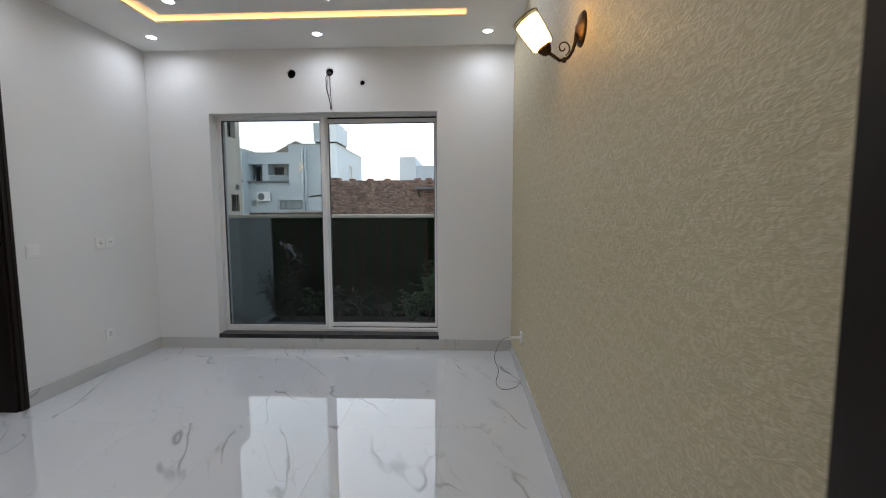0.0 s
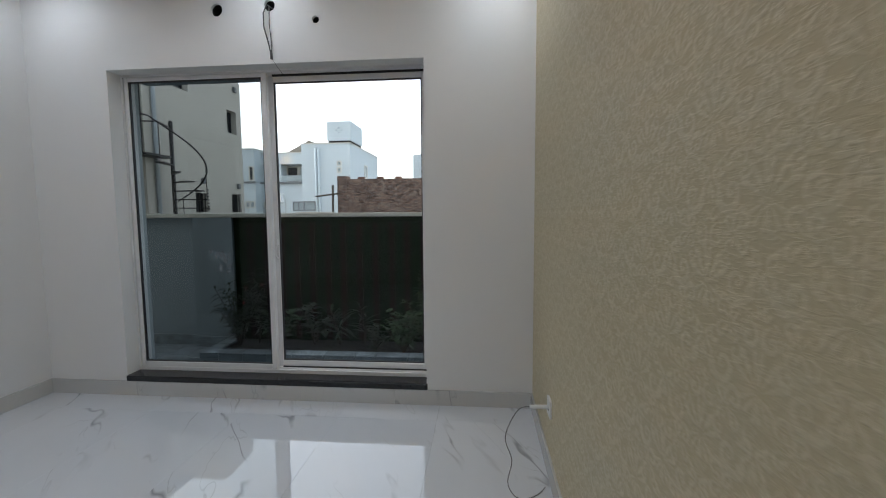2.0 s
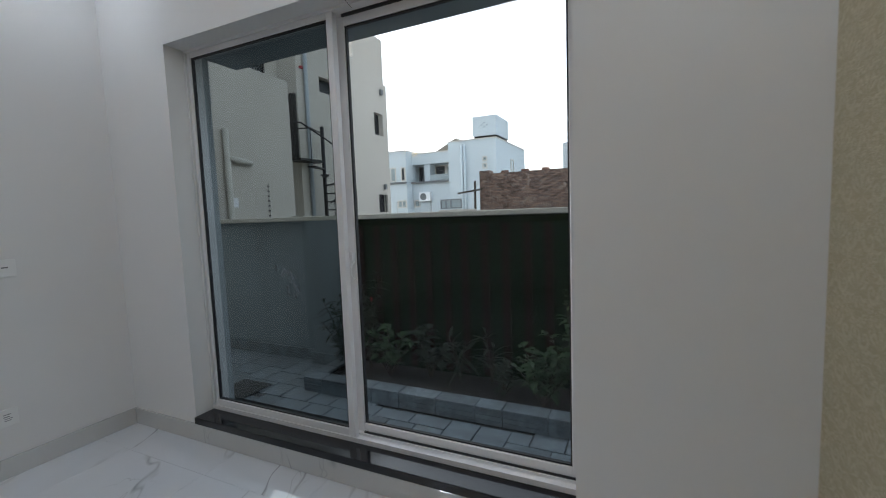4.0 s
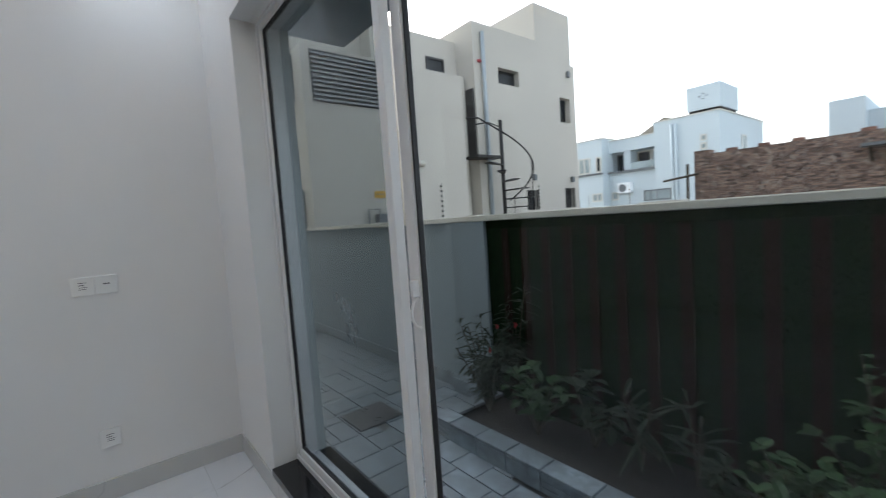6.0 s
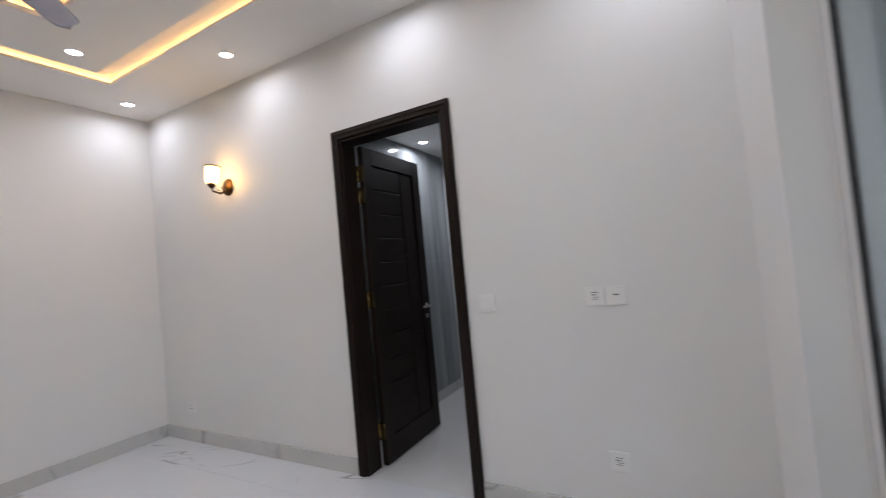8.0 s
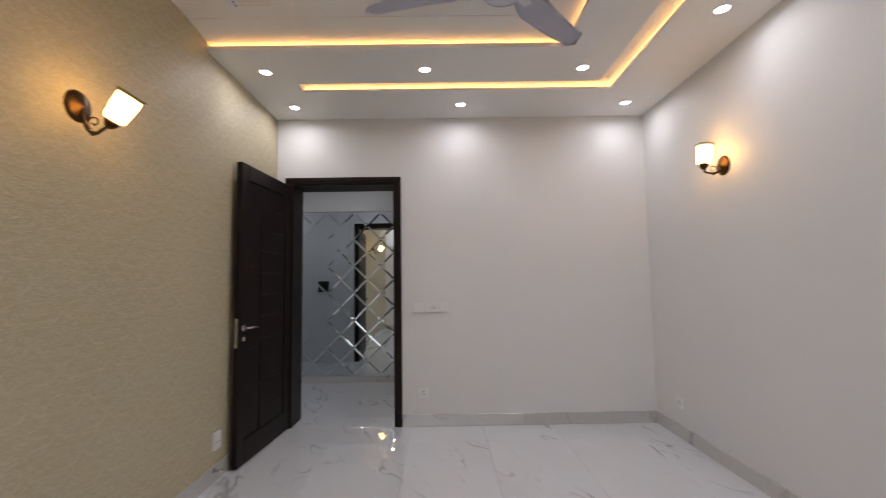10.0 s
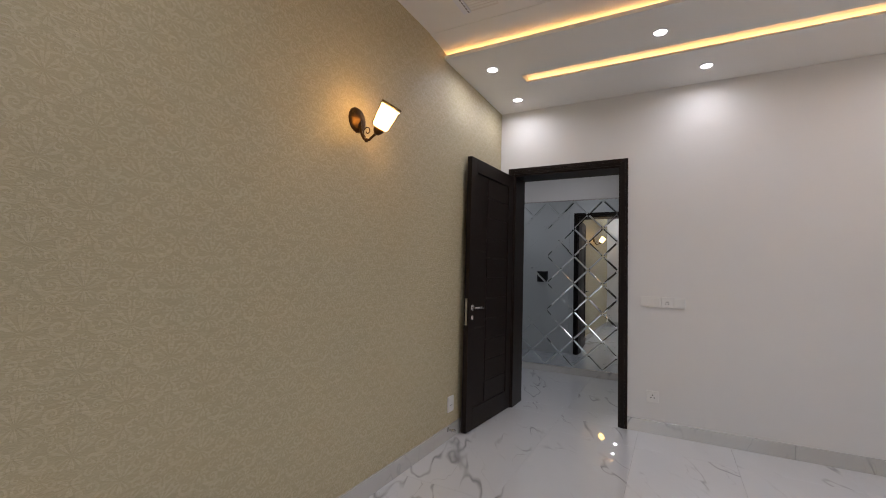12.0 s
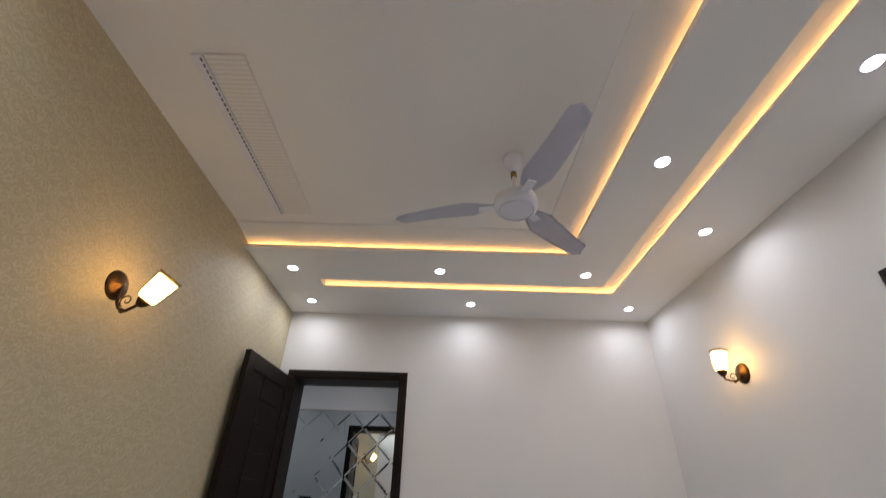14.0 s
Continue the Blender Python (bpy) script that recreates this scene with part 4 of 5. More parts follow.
struct("bathroom_ceiling", boxes(((BX0 - 0.12, BYA - 0.12, BZC), (BX1, BYB + 0.12, BZC + 0.05))), CEIL, "plain bathroom ceiling", "ceiling")
for i in range(6):
    for k in range(3):
        x0, z0 = BX0 + 0.28 * i, 0.09 + 1.18 * k
        if z0 < BZC:
            part("wall_tile", boxes(((x0 + 0.001, BYA - 0.009, z0), (min(x0 + 0.279, BX1), BYA, min(z0 + 1.178, BZC)))), TILE, bw1)
            part("wall_tile", boxes(((BX0 - 0.009, BYA + 0.28 * i, z0), (BX0, min(BYA + 0.28 * i + 0.279, BYB), min(z0 + 1.178, BZC)))), TILE, bw2)
part("tile_base", boxes(((BX0, BYA - 0.009, 0), (BX1, BYA + 0.004, 0.088))), SKIRT, bw1)
part("corner_trim", soft_box((BX0 - 0.009, BYA + 0.001, 0), (BX0 + 0.012, BYA + 0.12, BZC), 0.003), TRIMW, bw2, "white corner strip")
pl = downlight(-3.80, 1.80, BZC, 1.6)
pl = downlight(-3.80, 2.10, BZC, 1.6)


# ---- outside: yard ----
GZ = -0.20
ground = struct("ground", boxes(((-300, 4.13, GZ - 0.6), (300, 600, GZ - 0.06)), ((-300, -300, GZ - 0.6), (-4.6, 4.13, GZ - 0.06)), ((2.6, -300, GZ - 0.6), (300, 4.13, GZ - 0.06))), EARTH, "bare dusty ground between the houses", "ground")
pave = struct("pavement", boxes(((-8.0, 4.13, GZ - 0.06), (3.2, 5.62, GZ - 0.012))), JOINT, "grey stone paving with dark joints", "pavement")
byard = struct("boundary_wall", boxes(((-8.0, 5.62, GZ - 0.06), (3.6, 5.80, 1.19)), ((-2.74, 5.555, GZ - 0.012), (-2.30, 5.62, 1.19))), GREYWALL, "grey painted boundary wall of the yard", "wall")
part("coping", soft_box((-8.0, 5.55, 1.19), (3.6, 5.84, 1.232), 0.006), COPING, byard, "cream painted coping")
part("wall_base", boxes(((-8.0, 5.606, GZ - 0.012), (-2.74, 5.62, GZ + 0.11)), ((-2.752, 5.543, GZ - 0.012), (-2.29, 5.555, GZ + 0.11))), SLATE, byard, "stone tile base")
# eave slab over the window
struct("eave_slab", boxes(((-2.36, YW + 0.252, 2.255), (0.35, 4.585, 2.42))), GREYWALL, "grey concrete slab over the window", "eave")
# Outer wall and roof are unseen from indoors; added to close off the sky.
struct("house_wall_upper", boxes(((XL - 0.12, YW + 0.0, TOP), (XR + 0.12, YW + 0.25, 6.0)), ((-8.0, YW + 0.06, GZ - 0.06), (XL - 0.12, YW + 0.25, 6.0)), ((XR + 0.12, YW, GZ - 0.06), (3.4, YW + 0.25, 6.0))), COPING, "unseen outer wall added around the room", "wall")
struct("house_roof", boxes(((-4.6, -2.2, TOP), (2.5, YW, TOP + 0.15))), COPING, "unseen flat roof added over the house", "roof")

# hedge of artificial turf with battens
mat_ob = thing("turf_screen", "dark artificial turf screen with brown upright battens", "screen")
part("turf_panel", boxes(((-2.29, 5.575, -0.13), (3.4, 5.618, 1.185))), TURF, mat_ob)
random.seed(11)
for i in range(28):
    x = -2.14 + i * 0.168 + random.uniform(-0.008, 0.008)
    part("batten", boxes(((x, 5.5715, -0.10), (x + 0.060, 5.5745, 1.13))), BATTEN, mat_ob)


def blades(x0, x1, count, seed):
    rnd = random.Random(seed)
    vs, fs = [], []
    for k in range(count):
        x, z = rnd.uniform(x0, x1), (rnd.uniform(1.13, 1.185) if k % 3 else rnd.uniform(-0.1, 1.18))
        a, ln = rnd.uniform(-0.9, 0.9), rnd.uniform(0.015, 0.035)
        dx, dz, dy = math.sin(a) * ln, math.cos(a) * ln, -rnd.uniform(0.004, 0.02)
        i = len(vs)
        vs += [(x - 0.002, 5.574, z), (x + 0.002, 5.574, z), (x + dx, 5.574 + dy, z + dz)]
        fs.append((i, i + 1, i + 2))
    me = bpy.data.meshes.new("turf_blades")
    me.from_pydata(vs, [], fs)
    me.materials.append(BLADE)
    ob = new("turf_blades", me)
    ob.parent = mat_ob
    ob["kind"] = "stuff"


blades(-2.29, 1.2, 15000, 4)

# planter
pk = thing("planter_bed", "low stone-edged planting bed of dark soil", "planter")
part("soil", boxes(((-2.22, 5.13, GZ - 0.012), (3.2, 5.574, -0.115))), SOIL, pk)
part("kerb_core", boxes(((-2.335, 5.012, GZ - 0.012), (3.2, 5.125, -0.102)), ((-2.335, 5.125, GZ - 0.012), (-2.22, 5.574, -0.102))), JOINT, pk)
random.seed(21)
x = -2.345
while x < 1.6:
    wd = random.choice((0.19, 0.24, 0.30))
    part("cap_stone", soft_box((x + 0.003, 5.0, -0.102), (x + wd - 0.003, 5.132, -0.080), 0.003, 1), SLATE, pk)
    if random.random() < 0.45:
        for za, zb in ((GZ, GZ + 0.028), (GZ + 0.032, GZ + 0.062), (GZ + 0.066, -0.104)):
            part("face_stone", boxes(((x + 0.003, 5.004, za), (x + wd - 0.004, 5.012, zb))), SLATE, pk)
    else:
        part("face_stone", boxes(((x + 0.003, 5.002, GZ), (x + wd - 0.004, 5.012, -0.104))), SLATE, pk)
    x += wd
for y in (5.132, 5.28, 5.43):
    part("cap_stone", soft_box((-2.345, y + 0.003, -0.102), (-2.215, y + 0.142, -0.080), 0.003, 1), SLATE, pk)

lid = thing("manhole_cover", "square grey inspection cover set in the paving", "manhole cover", "", pose(-2.86, 4.82, GZ + 0.002))
part("cover_plate", soft_box((-0.165, -0.175, -0.012), (0.165, 0.175, 0.006), 0.004), IRONLID, lid)
for x in (-0.10, 0.10):
    part("lifting_ring", lathe([(0.0, 0.0065), (0.022, 0.0065), (0.024, 0.010), (0.030, 0.006)], 16, pose(x, 0, 0)), IRON, lid)


# ---- plants in the bed ----
def leaf_mesh(vs, fs, base, d, up, ln, wd, fold):
    d = d.normalized()
    side = d.cross(up)
    side = side.normalized() if side.length > 1e-4 else d.orthogonal().normalized()
    nrm = side.cross(d)
    i = len(vs)
    for s, k in ((0.0, 0.12), (0.3, 0.85), (0.6, 1.0), (0.85, 0.6)):
        c = base + d * (ln * s) - up * (ln * 0.35 * s * s)
        vs += [tuple(c - side * wd * k / 2 + nrm * fold * wd), tuple(c), tuple(c + side * wd * k / 2 + nrm * fold * wd)]
    vs.append(tuple(base + d * ln - up * (ln * 0.35)))
    for r in range(3):
        a = i + 3 * r
        fs += [(a, a + 1, a + 4, a + 3), (a + 1, a + 2, a + 5, a + 4)]
    t = i + 12
    fs += [(i + 9, i + 10, t), (i + 10, i + 11, t)]


def shrub(name, label, x, y, height, spread, stems, per, ln, wd, material, seed, flowers=0):
    rnd = random.Random(seed)
    ob = thing(name, label, "plant", "plants in the bed", pose(x, y, -0.118))
    vs, fs, tips = [], [], []
    sb = bmesh.new()
    for s in range(stems):
        a = rnd.uniform(0, 2 * math.pi)
        lean = rnd.uniform(0.1, 1.0) * spread
        h = height * rnd.uniform(0.55, 1.0)
        end = Vector((math.cos(a) * lean, math.sin(a) * lean * 0.55, h))
        pts = [end * t + Vector((0, 0, 0.10 * h * math.sin(t * math.pi))) for t in (0, 0.25, 0.5, 0.75, 1.0)]
        tb = tube(pts, 0.006, 5, 0.002)
        me = bpy.data.meshes.new("t")
        tb.to_mesh(me)
        tb.free()
        sb.from_mesh(me)
        bpy.data.meshes.remove(me)
        tips.append(pts[-1])
        for k in range(per):
            t = rnd.uniform(0.2, 1.0)
            base = end * t + Vector((0, 0, 0.10 * h * math.sin(t * math.pi)))
            b = rnd.uniform(0, 2 * math.pi)
            d = Vector((math.cos(b), math.sin(b), rnd.uniform(-0.15, 0.9)))
            leaf_mesh(vs, fs, base, d, Vector((0, 0, 1)), ln * rnd.uniform(0.6, 1.15), wd * rnd.uniform(0.7, 1.1), rnd.uniform(0.05, 0.25))
    part("stems", sb, STEM, ob)
    me = bpy.data.meshes.new("foliage")
    me.from_pydata(vs, [], fs)
    me.materials.append(material)
    fo = new("foliage", me)
    fo.parent = ob
    for k in range(flowers):
        p = tips[k % len(tips)] + Vector((rnd.uniform(-0.02, 0.02), -0.02, 0.01))
        pv, pf = [], []
        for j in range(5):
            a = 2 * math.pi * j / 5
            leaf_mesh(pv, pf, p, Vector((math.cos(a), -0.5, math.sin(a))), Vector((0, 0, 1)), 0.022, 0.016, 0.1)
        me = bpy.data.meshes.new("flower")
        me.from_pydata(pv, [], pf)
        me.materials.append(PETAL)
        f = new("flower", me)
        f.parent = ob
        f["label"] = "small red flower"
    return ob


shrub("shrub", "bushy oleander with narrow dark leaves and red buds", -2.13, 5.34, 0.62, 0.34, 18, 30, 0.105, 0.018, LEAF, 31, 2)
shrub("shrub", "upright oleander shoot with narrow leaves and red buds", -1.98, 5.44, 0.90, 0.14, 7, 30, 0.12, 0.019, LEAF, 32, 1)
shrub("shrub", "low plant with broad light green leaves", -1.70, 5.32, 0.44, 0.24, 9, 10, 0.11, 0.065, LEAF2, 33)
shrub("shrub", "broad-leaved green plant in the bed", -1.38, 5.42, 0.44, 0.22, 7, 10, 0.13, 0.065, LEAF, 34)
shrub("shrub", "tuft of long upright blade leaves", -1.12, 5.44, 0.40, 0.12, 5, 5, 0.24, 0.028, LEAF, 35)
shrub("shrub", "tuft of long upright blade leaves", -0.86, 5.45, 0.38, 0.12, 4, 5, 0.24, 0.028, LEAF, 36)
shrub("shrub", "low dark leafy plant in the bed", -0.72, 5.32, 0.24, 0.22, 7, 9, 0.09, 0.04, LEAF, 37)
shrub("shrub", "bright green broad-leaved plant spilling over the stone edge", -0.42, 5.22, 0.42, 0.30, 17, 16, 0.075, 0.048, LEAF2, 38)
shrub("shrub", "tall leafy shrub with a red bud", -0.22, 5.40, 0.84, 0.30, 17, 26, 0.085, 0.040, LEAF2, 39, 1)
shrub("shrub", "dark leafy shrub by the wall", 0.16, 5.40, 0.55, 0.30, 9, 16, 0.10, 0.04, LEAF, 40, 1)

# paving stones: random ashlar on a 0.07 m module
random.seed(3)
NX, NY, MOD = 84, 20, 0.07
used = [[False] * NY for _ in range(NX)]
stone_meshes = {}
count = 0
for i in range(NX):
    for j in range(NY):
        if used[i][j]:
            continue
        opts = [(2, 2), (3, 2), (4, 3), (2, 3), (3, 3), (3, 4), (4, 2), (2, 1)]
        random.shuffle(opts)
        opts = sorted(opts, key=lambda o: -o[0] * o[1] if random.random() < 0.6 else 0)
        for wx, wy in opts + [(1, 1)]:
            if i + wx <= NX and j + wy <= NY and not any(used[a][b] for a in range(i, i + wx) for b in range(j, j + wy)):
                break
        for a in range(i, i + wx):
            for b in range(j, j + wy):
                used[a][b] = True
        x0, y0 = -5.4 + i * MOD, 4.21 + j * MOD
        cx, cy = x0 + wx * MOD / 2, y0 + wy * MOD / 2
        if abs(cx + 2.86) < 0.18 + wx * MOD / 2 - 0.02 and abs(cy - 4.82) < 0.19 + wy * MOD / 2 - 0.02 and wx * wy < 3:
            continue
        if cx > -2.3 and cy > 5.05:
            continue
        key = (wx, wy)
        if key not in stone_meshes:
            stone_meshes[key] = finish(soft_box((-wx * MOD / 2 + 0.0035, -wy * MOD / 2 + 0.0035, -0.012), (wx * MOD / 2 - 0.0035, wy * MOD / 2 - 0.0035, 0.0), 0.002, 1), "paving_stone", SLATE)
        ob = new("paving_stone", stone_meshes[key])
        ob.matrix_basis = pose(cx, cy, GZ + random.uniform(-0.002, 0.0), random.uniform(-0.4, 0.4), random.uniform(-0.4, 0.4), 0)
        ob.parent = pave


far_stones = bmesh.new()
for i in range(12):
    y = 4.21
    while y < 5.5:
        d = random.choice((0.14, 0.21, 0.28))
        slab(far_stones, (-7.92 + 0.21 * i + 0.003, y + 0.003, GZ - 0.012), (-7.92 + 0.21 * i + 0.207, min(y + d, 5.6) - 0.003, GZ - 0.001))
        y += d
part("paving_stones", far_stones, SLATE, pave)["kind"] = "stuff"


# ---- neighbouring houses ----
def opening(parent, axis, plane, u0, u1, z0, z1, pane=None, grid=0, frame=LOUVRE):
    """A window let into a face: a dark recess with frame and pane."""
    pane = pane or WINDARK
    t = 0.05

    def bx(u_0, u_1, z_0, z_1, d0, d1):
        if axis == 'x':
            return ((plane + d0, u_0, z_0), (plane + d1, u_1, z_1))
        return ((u_0, plane - d1, z_0), (u_1, plane - d0, z_1))
    wn_ = part("window", boxes(bx(u0, u0 + t, z0, z1, -0.05, 0.03), bx(u1 - t, u1, z0, z1, -0.05, 0.03), bx(u0 + t, u1 - t, z0, z0 + t, -0.05, 0.03), bx(u0 + t, u1 - t, z1 - t, z1, -0.05, 0.03)), frame, parent)
    part("pane", boxes(bx(u0 + t, u1 - t, z0 + t, z1 - t, -0.05, 0.006)), pane, wn_)
    for k in range(grid):
        u = u0 + (u1 - u0) * (k + 1) / (grid + 1)
        part("mullion", boxes(bx(u - 0.025, u + 0.025, z0 + t, z1 - t, 0.006, 0.028)), frame, wn_)
    return wn_


LOUVRE2 = mk("pale_louvre_metal", (0.26, 0.27, 0.28), 0.5, var=0.1)
ch = tagged(thing("cream_house", "cream rendered neighbouring house of stepped blocks", "house"), kind="structure")
for lo, hi in (((-12, 5.88, GZ - 0.06), (-6.2, 9.02, 3.91)), ((-13, 5.9, 3.91), (-8.3, 8.1, 7.4)), ((-13, 8.1, 3.91), (-7.9, 10.45, 5.42)),
               ((-13, 9.02, GZ - 0.06), (-7.6, 10.40, 4.52)), ((-13, 10.45, GZ - 0.06), (-7.5, 12.75, 5.72)), ((-13, 12.75, GZ - 0.06), (-7.5, 14.45, 5.33)), ((-13, 12.75, 5.33), (-7.3, 14.30, 6.70))):
    part("block", boxes((lo, hi)), CREAM, ch)
TOWER = ((10.45, 12.75, 5.72, ((11.26, 12.02, 4.42, 4.80), (12.10, 12.60, 1.30, 1.82))), (12.75, 14.45, 5.33, ((13.70, 14.18, 3.70, 4.38), (13.76, 14.26, 1.30, 1.86))))
for ya, yb, zt, gaps in TOWER:
    part("tower_face", wall_cells('x', -7.5, -7.3, ya, yb, GZ - 0.06, zt, gaps), CREAM, ch)
    for ga, gb, za, zb_ in gaps:
        wn_ = part("window", boxes(((-7.498, ga, za), (-7.46, ga + 0.04, zb_)), ((-7.498, gb - 0.04, za), (-7.46, gb, zb_)), ((-7.498, ga + 0.04, za), (-7.46, gb - 0.04, za + 0.04)), ((-7.498, ga + 0.04, zb_ - 0.04), (-7.46, gb - 0.04, zb_))), WINDARK, ch)
        part("pane", boxes(((-7.498, ga + 0.04, za + 0.04), (-7.485, gb - 0.04, zb_ - 0.04))), WINDARK, wn_)
        if za < 2:
            for k in range(4):
                u = ga + (gb - ga) * (k + 0.5) / 4
                part("grille_bar", boxes(((-7.34, u - 0.012, za), (-7.32, u + 0.012, zb_))), IRON, wn_)
# louvred window
lv = part("louvre_window", boxes(((-6.21, 6.02, 3.10), (-6.19, 7.29, 3.86))), WINDARK, ch)
for i in range(11):
    z = 3.115 + i * 0.067
    part("louvre", boxes(((-6.205, 6.03, z), (-6.155, 7.28, z + 0.030))), LOUVRE2, lv)
opening(ch, 'y', 5.88, -7.12, -6.52, 3.16, 3.86, LOUVRE)
opening(ch, 'y', 5.88, -7.85, -6.50, 0.6, 1.82, LOUVRE)
part("stair_rail", tube([(-7.8, 5.80, 1.75), (-6.6, 5.80, 1.25)], 0.03, 6), TRIMW, ch)
opening(ch, 'x', -7.9, 9.52, 10.05, 4.58, 4.95, WINDARK, 0, IRON)
part("balcony_door", boxes(((-7.59, 10.402, 2.60), (-7.34, 10.447, 4.20))), IRON, ch, "dark open door above the stair landing")
part("alarm_box", soft_box((-7.3, 10.56, 4.80), (-7.25, 10.66, 4.86), 0.008), PETAL, ch, "small red alarm box")
part("downpipe", tube([(-7.24, 10.72, -0.2), (-7.24, 10.72, 5.5)], 0.05, 8), OUTSIDE, ch, "", True)
part("downpipe", tube([(-6.13, 7.47, -0.2), (-6.13, 7.47, 2.75)], 0.05, 8), COPING, ch, "", True)
part("pipe_branch", tube([(-6.13, 7.47, 2.26), (-6.13, 7.95, 2.22)], 0.055, 8), COPING, ch, "", True)
for y, z in ((12.4, 2.15), (14.1, 2.1), (14.1, 5.05)):
    part("outdoor_light", boxes(((-7.3, y - 0.05, z - 0.08), (-7.22, y + 0.05, z + 0.08))), LOUVRE, ch)
sg = thing("warning_sign", "small yellow warning sign on the cream house", "sign", "", pose(-6.199, 7.03, 1.70))
part("board", boxes(((0, -0.10, -0.055), (0.01, 0.10, 0.055))), YELLOW, sg)
part("print_bar", boxes(((0.01, -0.07, -0.005), (0.012, 0.07, 0.015))), INK, sg)
mt = thing("gas_meter", "grey gas meter pipes on the cream house", "meter", "", pose(-6.10, 7.0, 1.30))
part("body", soft_box((-0.09, -0.10, -0.12), (0.06, 0.10, 0.08), 0.02), LOUVRE, mt)
part("pipe", tube([(0, -0.05, 0.05), (0, -0.05, 0.16), (0, -0.25, 0.16), (0, -0.25, -1.4)], 0.015), LOUVRE, mt, "", True)
nb = thing("number_plate", "small blue and white plate on the cream house", "sign", "", pose(-6.199, 7.62, 1.52))
part("board", boxes(((0, -0.05, -0.08), (0.012, 0.05, 0.08))), TRIMW, nb)


def spiral_stair(x, y, top):
    ob = thing("spiral_staircase", "black iron spiral staircase against the cream house", "staircase", "", pose(x, y, GZ))
    h = top - GZ
    part("pole", tube([(0, 0, 0), (0, 0, h)], 0.045, 12), IRON, ob, "", True)
    land = 2.80
    rail = []
    n = 14
    for k in range(n):
        z = land - 0.20 * (k + 1)
        if z < 0.05:
            break
        a = -95 + 23 * (k + 1)
        bm = bmesh.new()
        slab(bm, (0.03, -0.07, z - 0.025), (0.72, 0.07, z))
        for v in bm.verts:
            v.co.y *= 0.5 + 1.3 * v.co.x
        bm.transform(pose(0, 0, 0, 0, 0, a))
        part("tread", bm, IRON, ob)
        c, s = math.cos(radians(a)), math.sin(radians(a))
        if k % 4 == 0:
            part("baluster", tube([(0.70 * c, 0.70 * s, z), (0.70 * c, 0.70 * s, z + 0.85)], 0.010, 5), IRON, ob)
        rail.append((0.70 * c, 0.70 * s, z + 0.85))
    fine = []
    for k in range(len(rail) * 3 - 2):
        i, f = divmod(k, 3)
        a0 = radians(-95 + 23 * (i + 1) + 23 / 3 * f)
        fine.append((0.70 * math.cos(a0), 0.70 * math.sin(a0), land - 0.20 * (i + 1 + f / 3) + 0.85))
    part("handrail", tube([(-0.1, -1.0, land + 0.80), (0.02, -0.72, land + 0.80)] + fine, 0.020, 6), IRON, ob, "", True)
    part("landing_rail", tube([(0, 0, h - 0.16), (-0.02, -0.40, land + 0.74), (-0.06, -0.78, land + 0.66)], 0.016, 6), IRON, ob, "", True)
    part("landing", boxes(((-0.45, -0.80, land - 0.05), (0.02, 0.03, land))), IRON, ob)
    return ob


spiral_stair(-6.95, 10.85, 3.42)

FAR = Matrix.Translation((0.027, -1.126, -0.38)) @ Matrix.Scale(1.35, 4)
wh = tagged(thing("white_house", "pale blue-white house with a rooftop tank room", "house", "", FAR), kind="structure")
for lo, hi in (((-12.6, 19.7, GZ), (-9.62, 26, 4.02)), ((-9.62, 20.25, GZ), (-7.63, 26, 2.60)), ((-9.62, 20.85, 2.60), (-7.63, 26, 3.42)), ((-9.62, 20.25, 3.42), (-7.63, 26, 3.90)),
               ((-7.63, 20.0, GZ), (-5.44, 24.85, 4.23)), ((-9.0, 20.3, 2.64), (-8.72, 20.85, 3.42))):
    part("block", boxes((lo, hi)), WHITEH, wh)
part("parapet", boxes(((-7.66, 19.97, 4.23), (-5.41, 24.88, 4.27))), COPING, wh)
part("parapet", boxes(((-12.6, 19.67, 4.02), (-9.60, 26, 4.06)), ((-9.60, 20.22, 3.90), (-7.66, 26, 3.94))), COPING, wh)
part("balcony_ledge", boxes(((-12.6, 19.62, 2.56), (-9.60, 19.70, 2.64)), ((-9.62, 20.12, 2.56), (-7.63, 20.25, 2.64))), LOUVRE, wh, "grey ledge under the windows")
part("balcony_rail", boxes(((-8.68, 20.22, 2.66), (-7.66, 20.245, 2.92))), WINPALE, wh, "pale glass balcony panel")
tk = part("tank_room", boxes(((-6.45, 20.0, 4.36), (-5.39, 21.75, 5.17))), WHITEH, wh)
# Gap under the tank is a block coloured black in place of its shade.
part("tank_gap", boxes(((-6.40, 20.06, 4.27), (-5.44, 21.69, 4.36))), DARK, tk)
for dx, dz in ((0, 0.09), (0, -0.09), (-0.12, 0), (0.12, 0)):
    part("vent_block", boxes(((-5.92 + dx - 0.035, 19.985, 4.80 + dz - 0.02), (-5.92 + dx + 0.035, 20.0, 4.80 + dz + 0.02))), LOUVRE, tk)
bm = bmesh.new()
tri = [(-8.9, 20.9, 3.92), (-7.62, 20.9, 4.56), (-7.45, 20.9, 4.40), (-7.45, 20.9, 3.92)]
lo_, hi_ = [bm.verts.new(p) for p in tri], [bm.verts.new((p[0], 23, p[2])) for p in tri]
bm.faces.new(lo_)
bm.faces.new(hi_[::-1])
for i in range(4):
    bm.faces.new((lo_[i], lo_[(i + 1) % 4], hi_[(i + 1) % 4], hi_[i]))
part("sloping_roof", bm, EARTH, wh)
opening(wh, 'y', 19.7, -10.72, -10.16, 2.66, 3.32, WINPALE, 1, COPING)
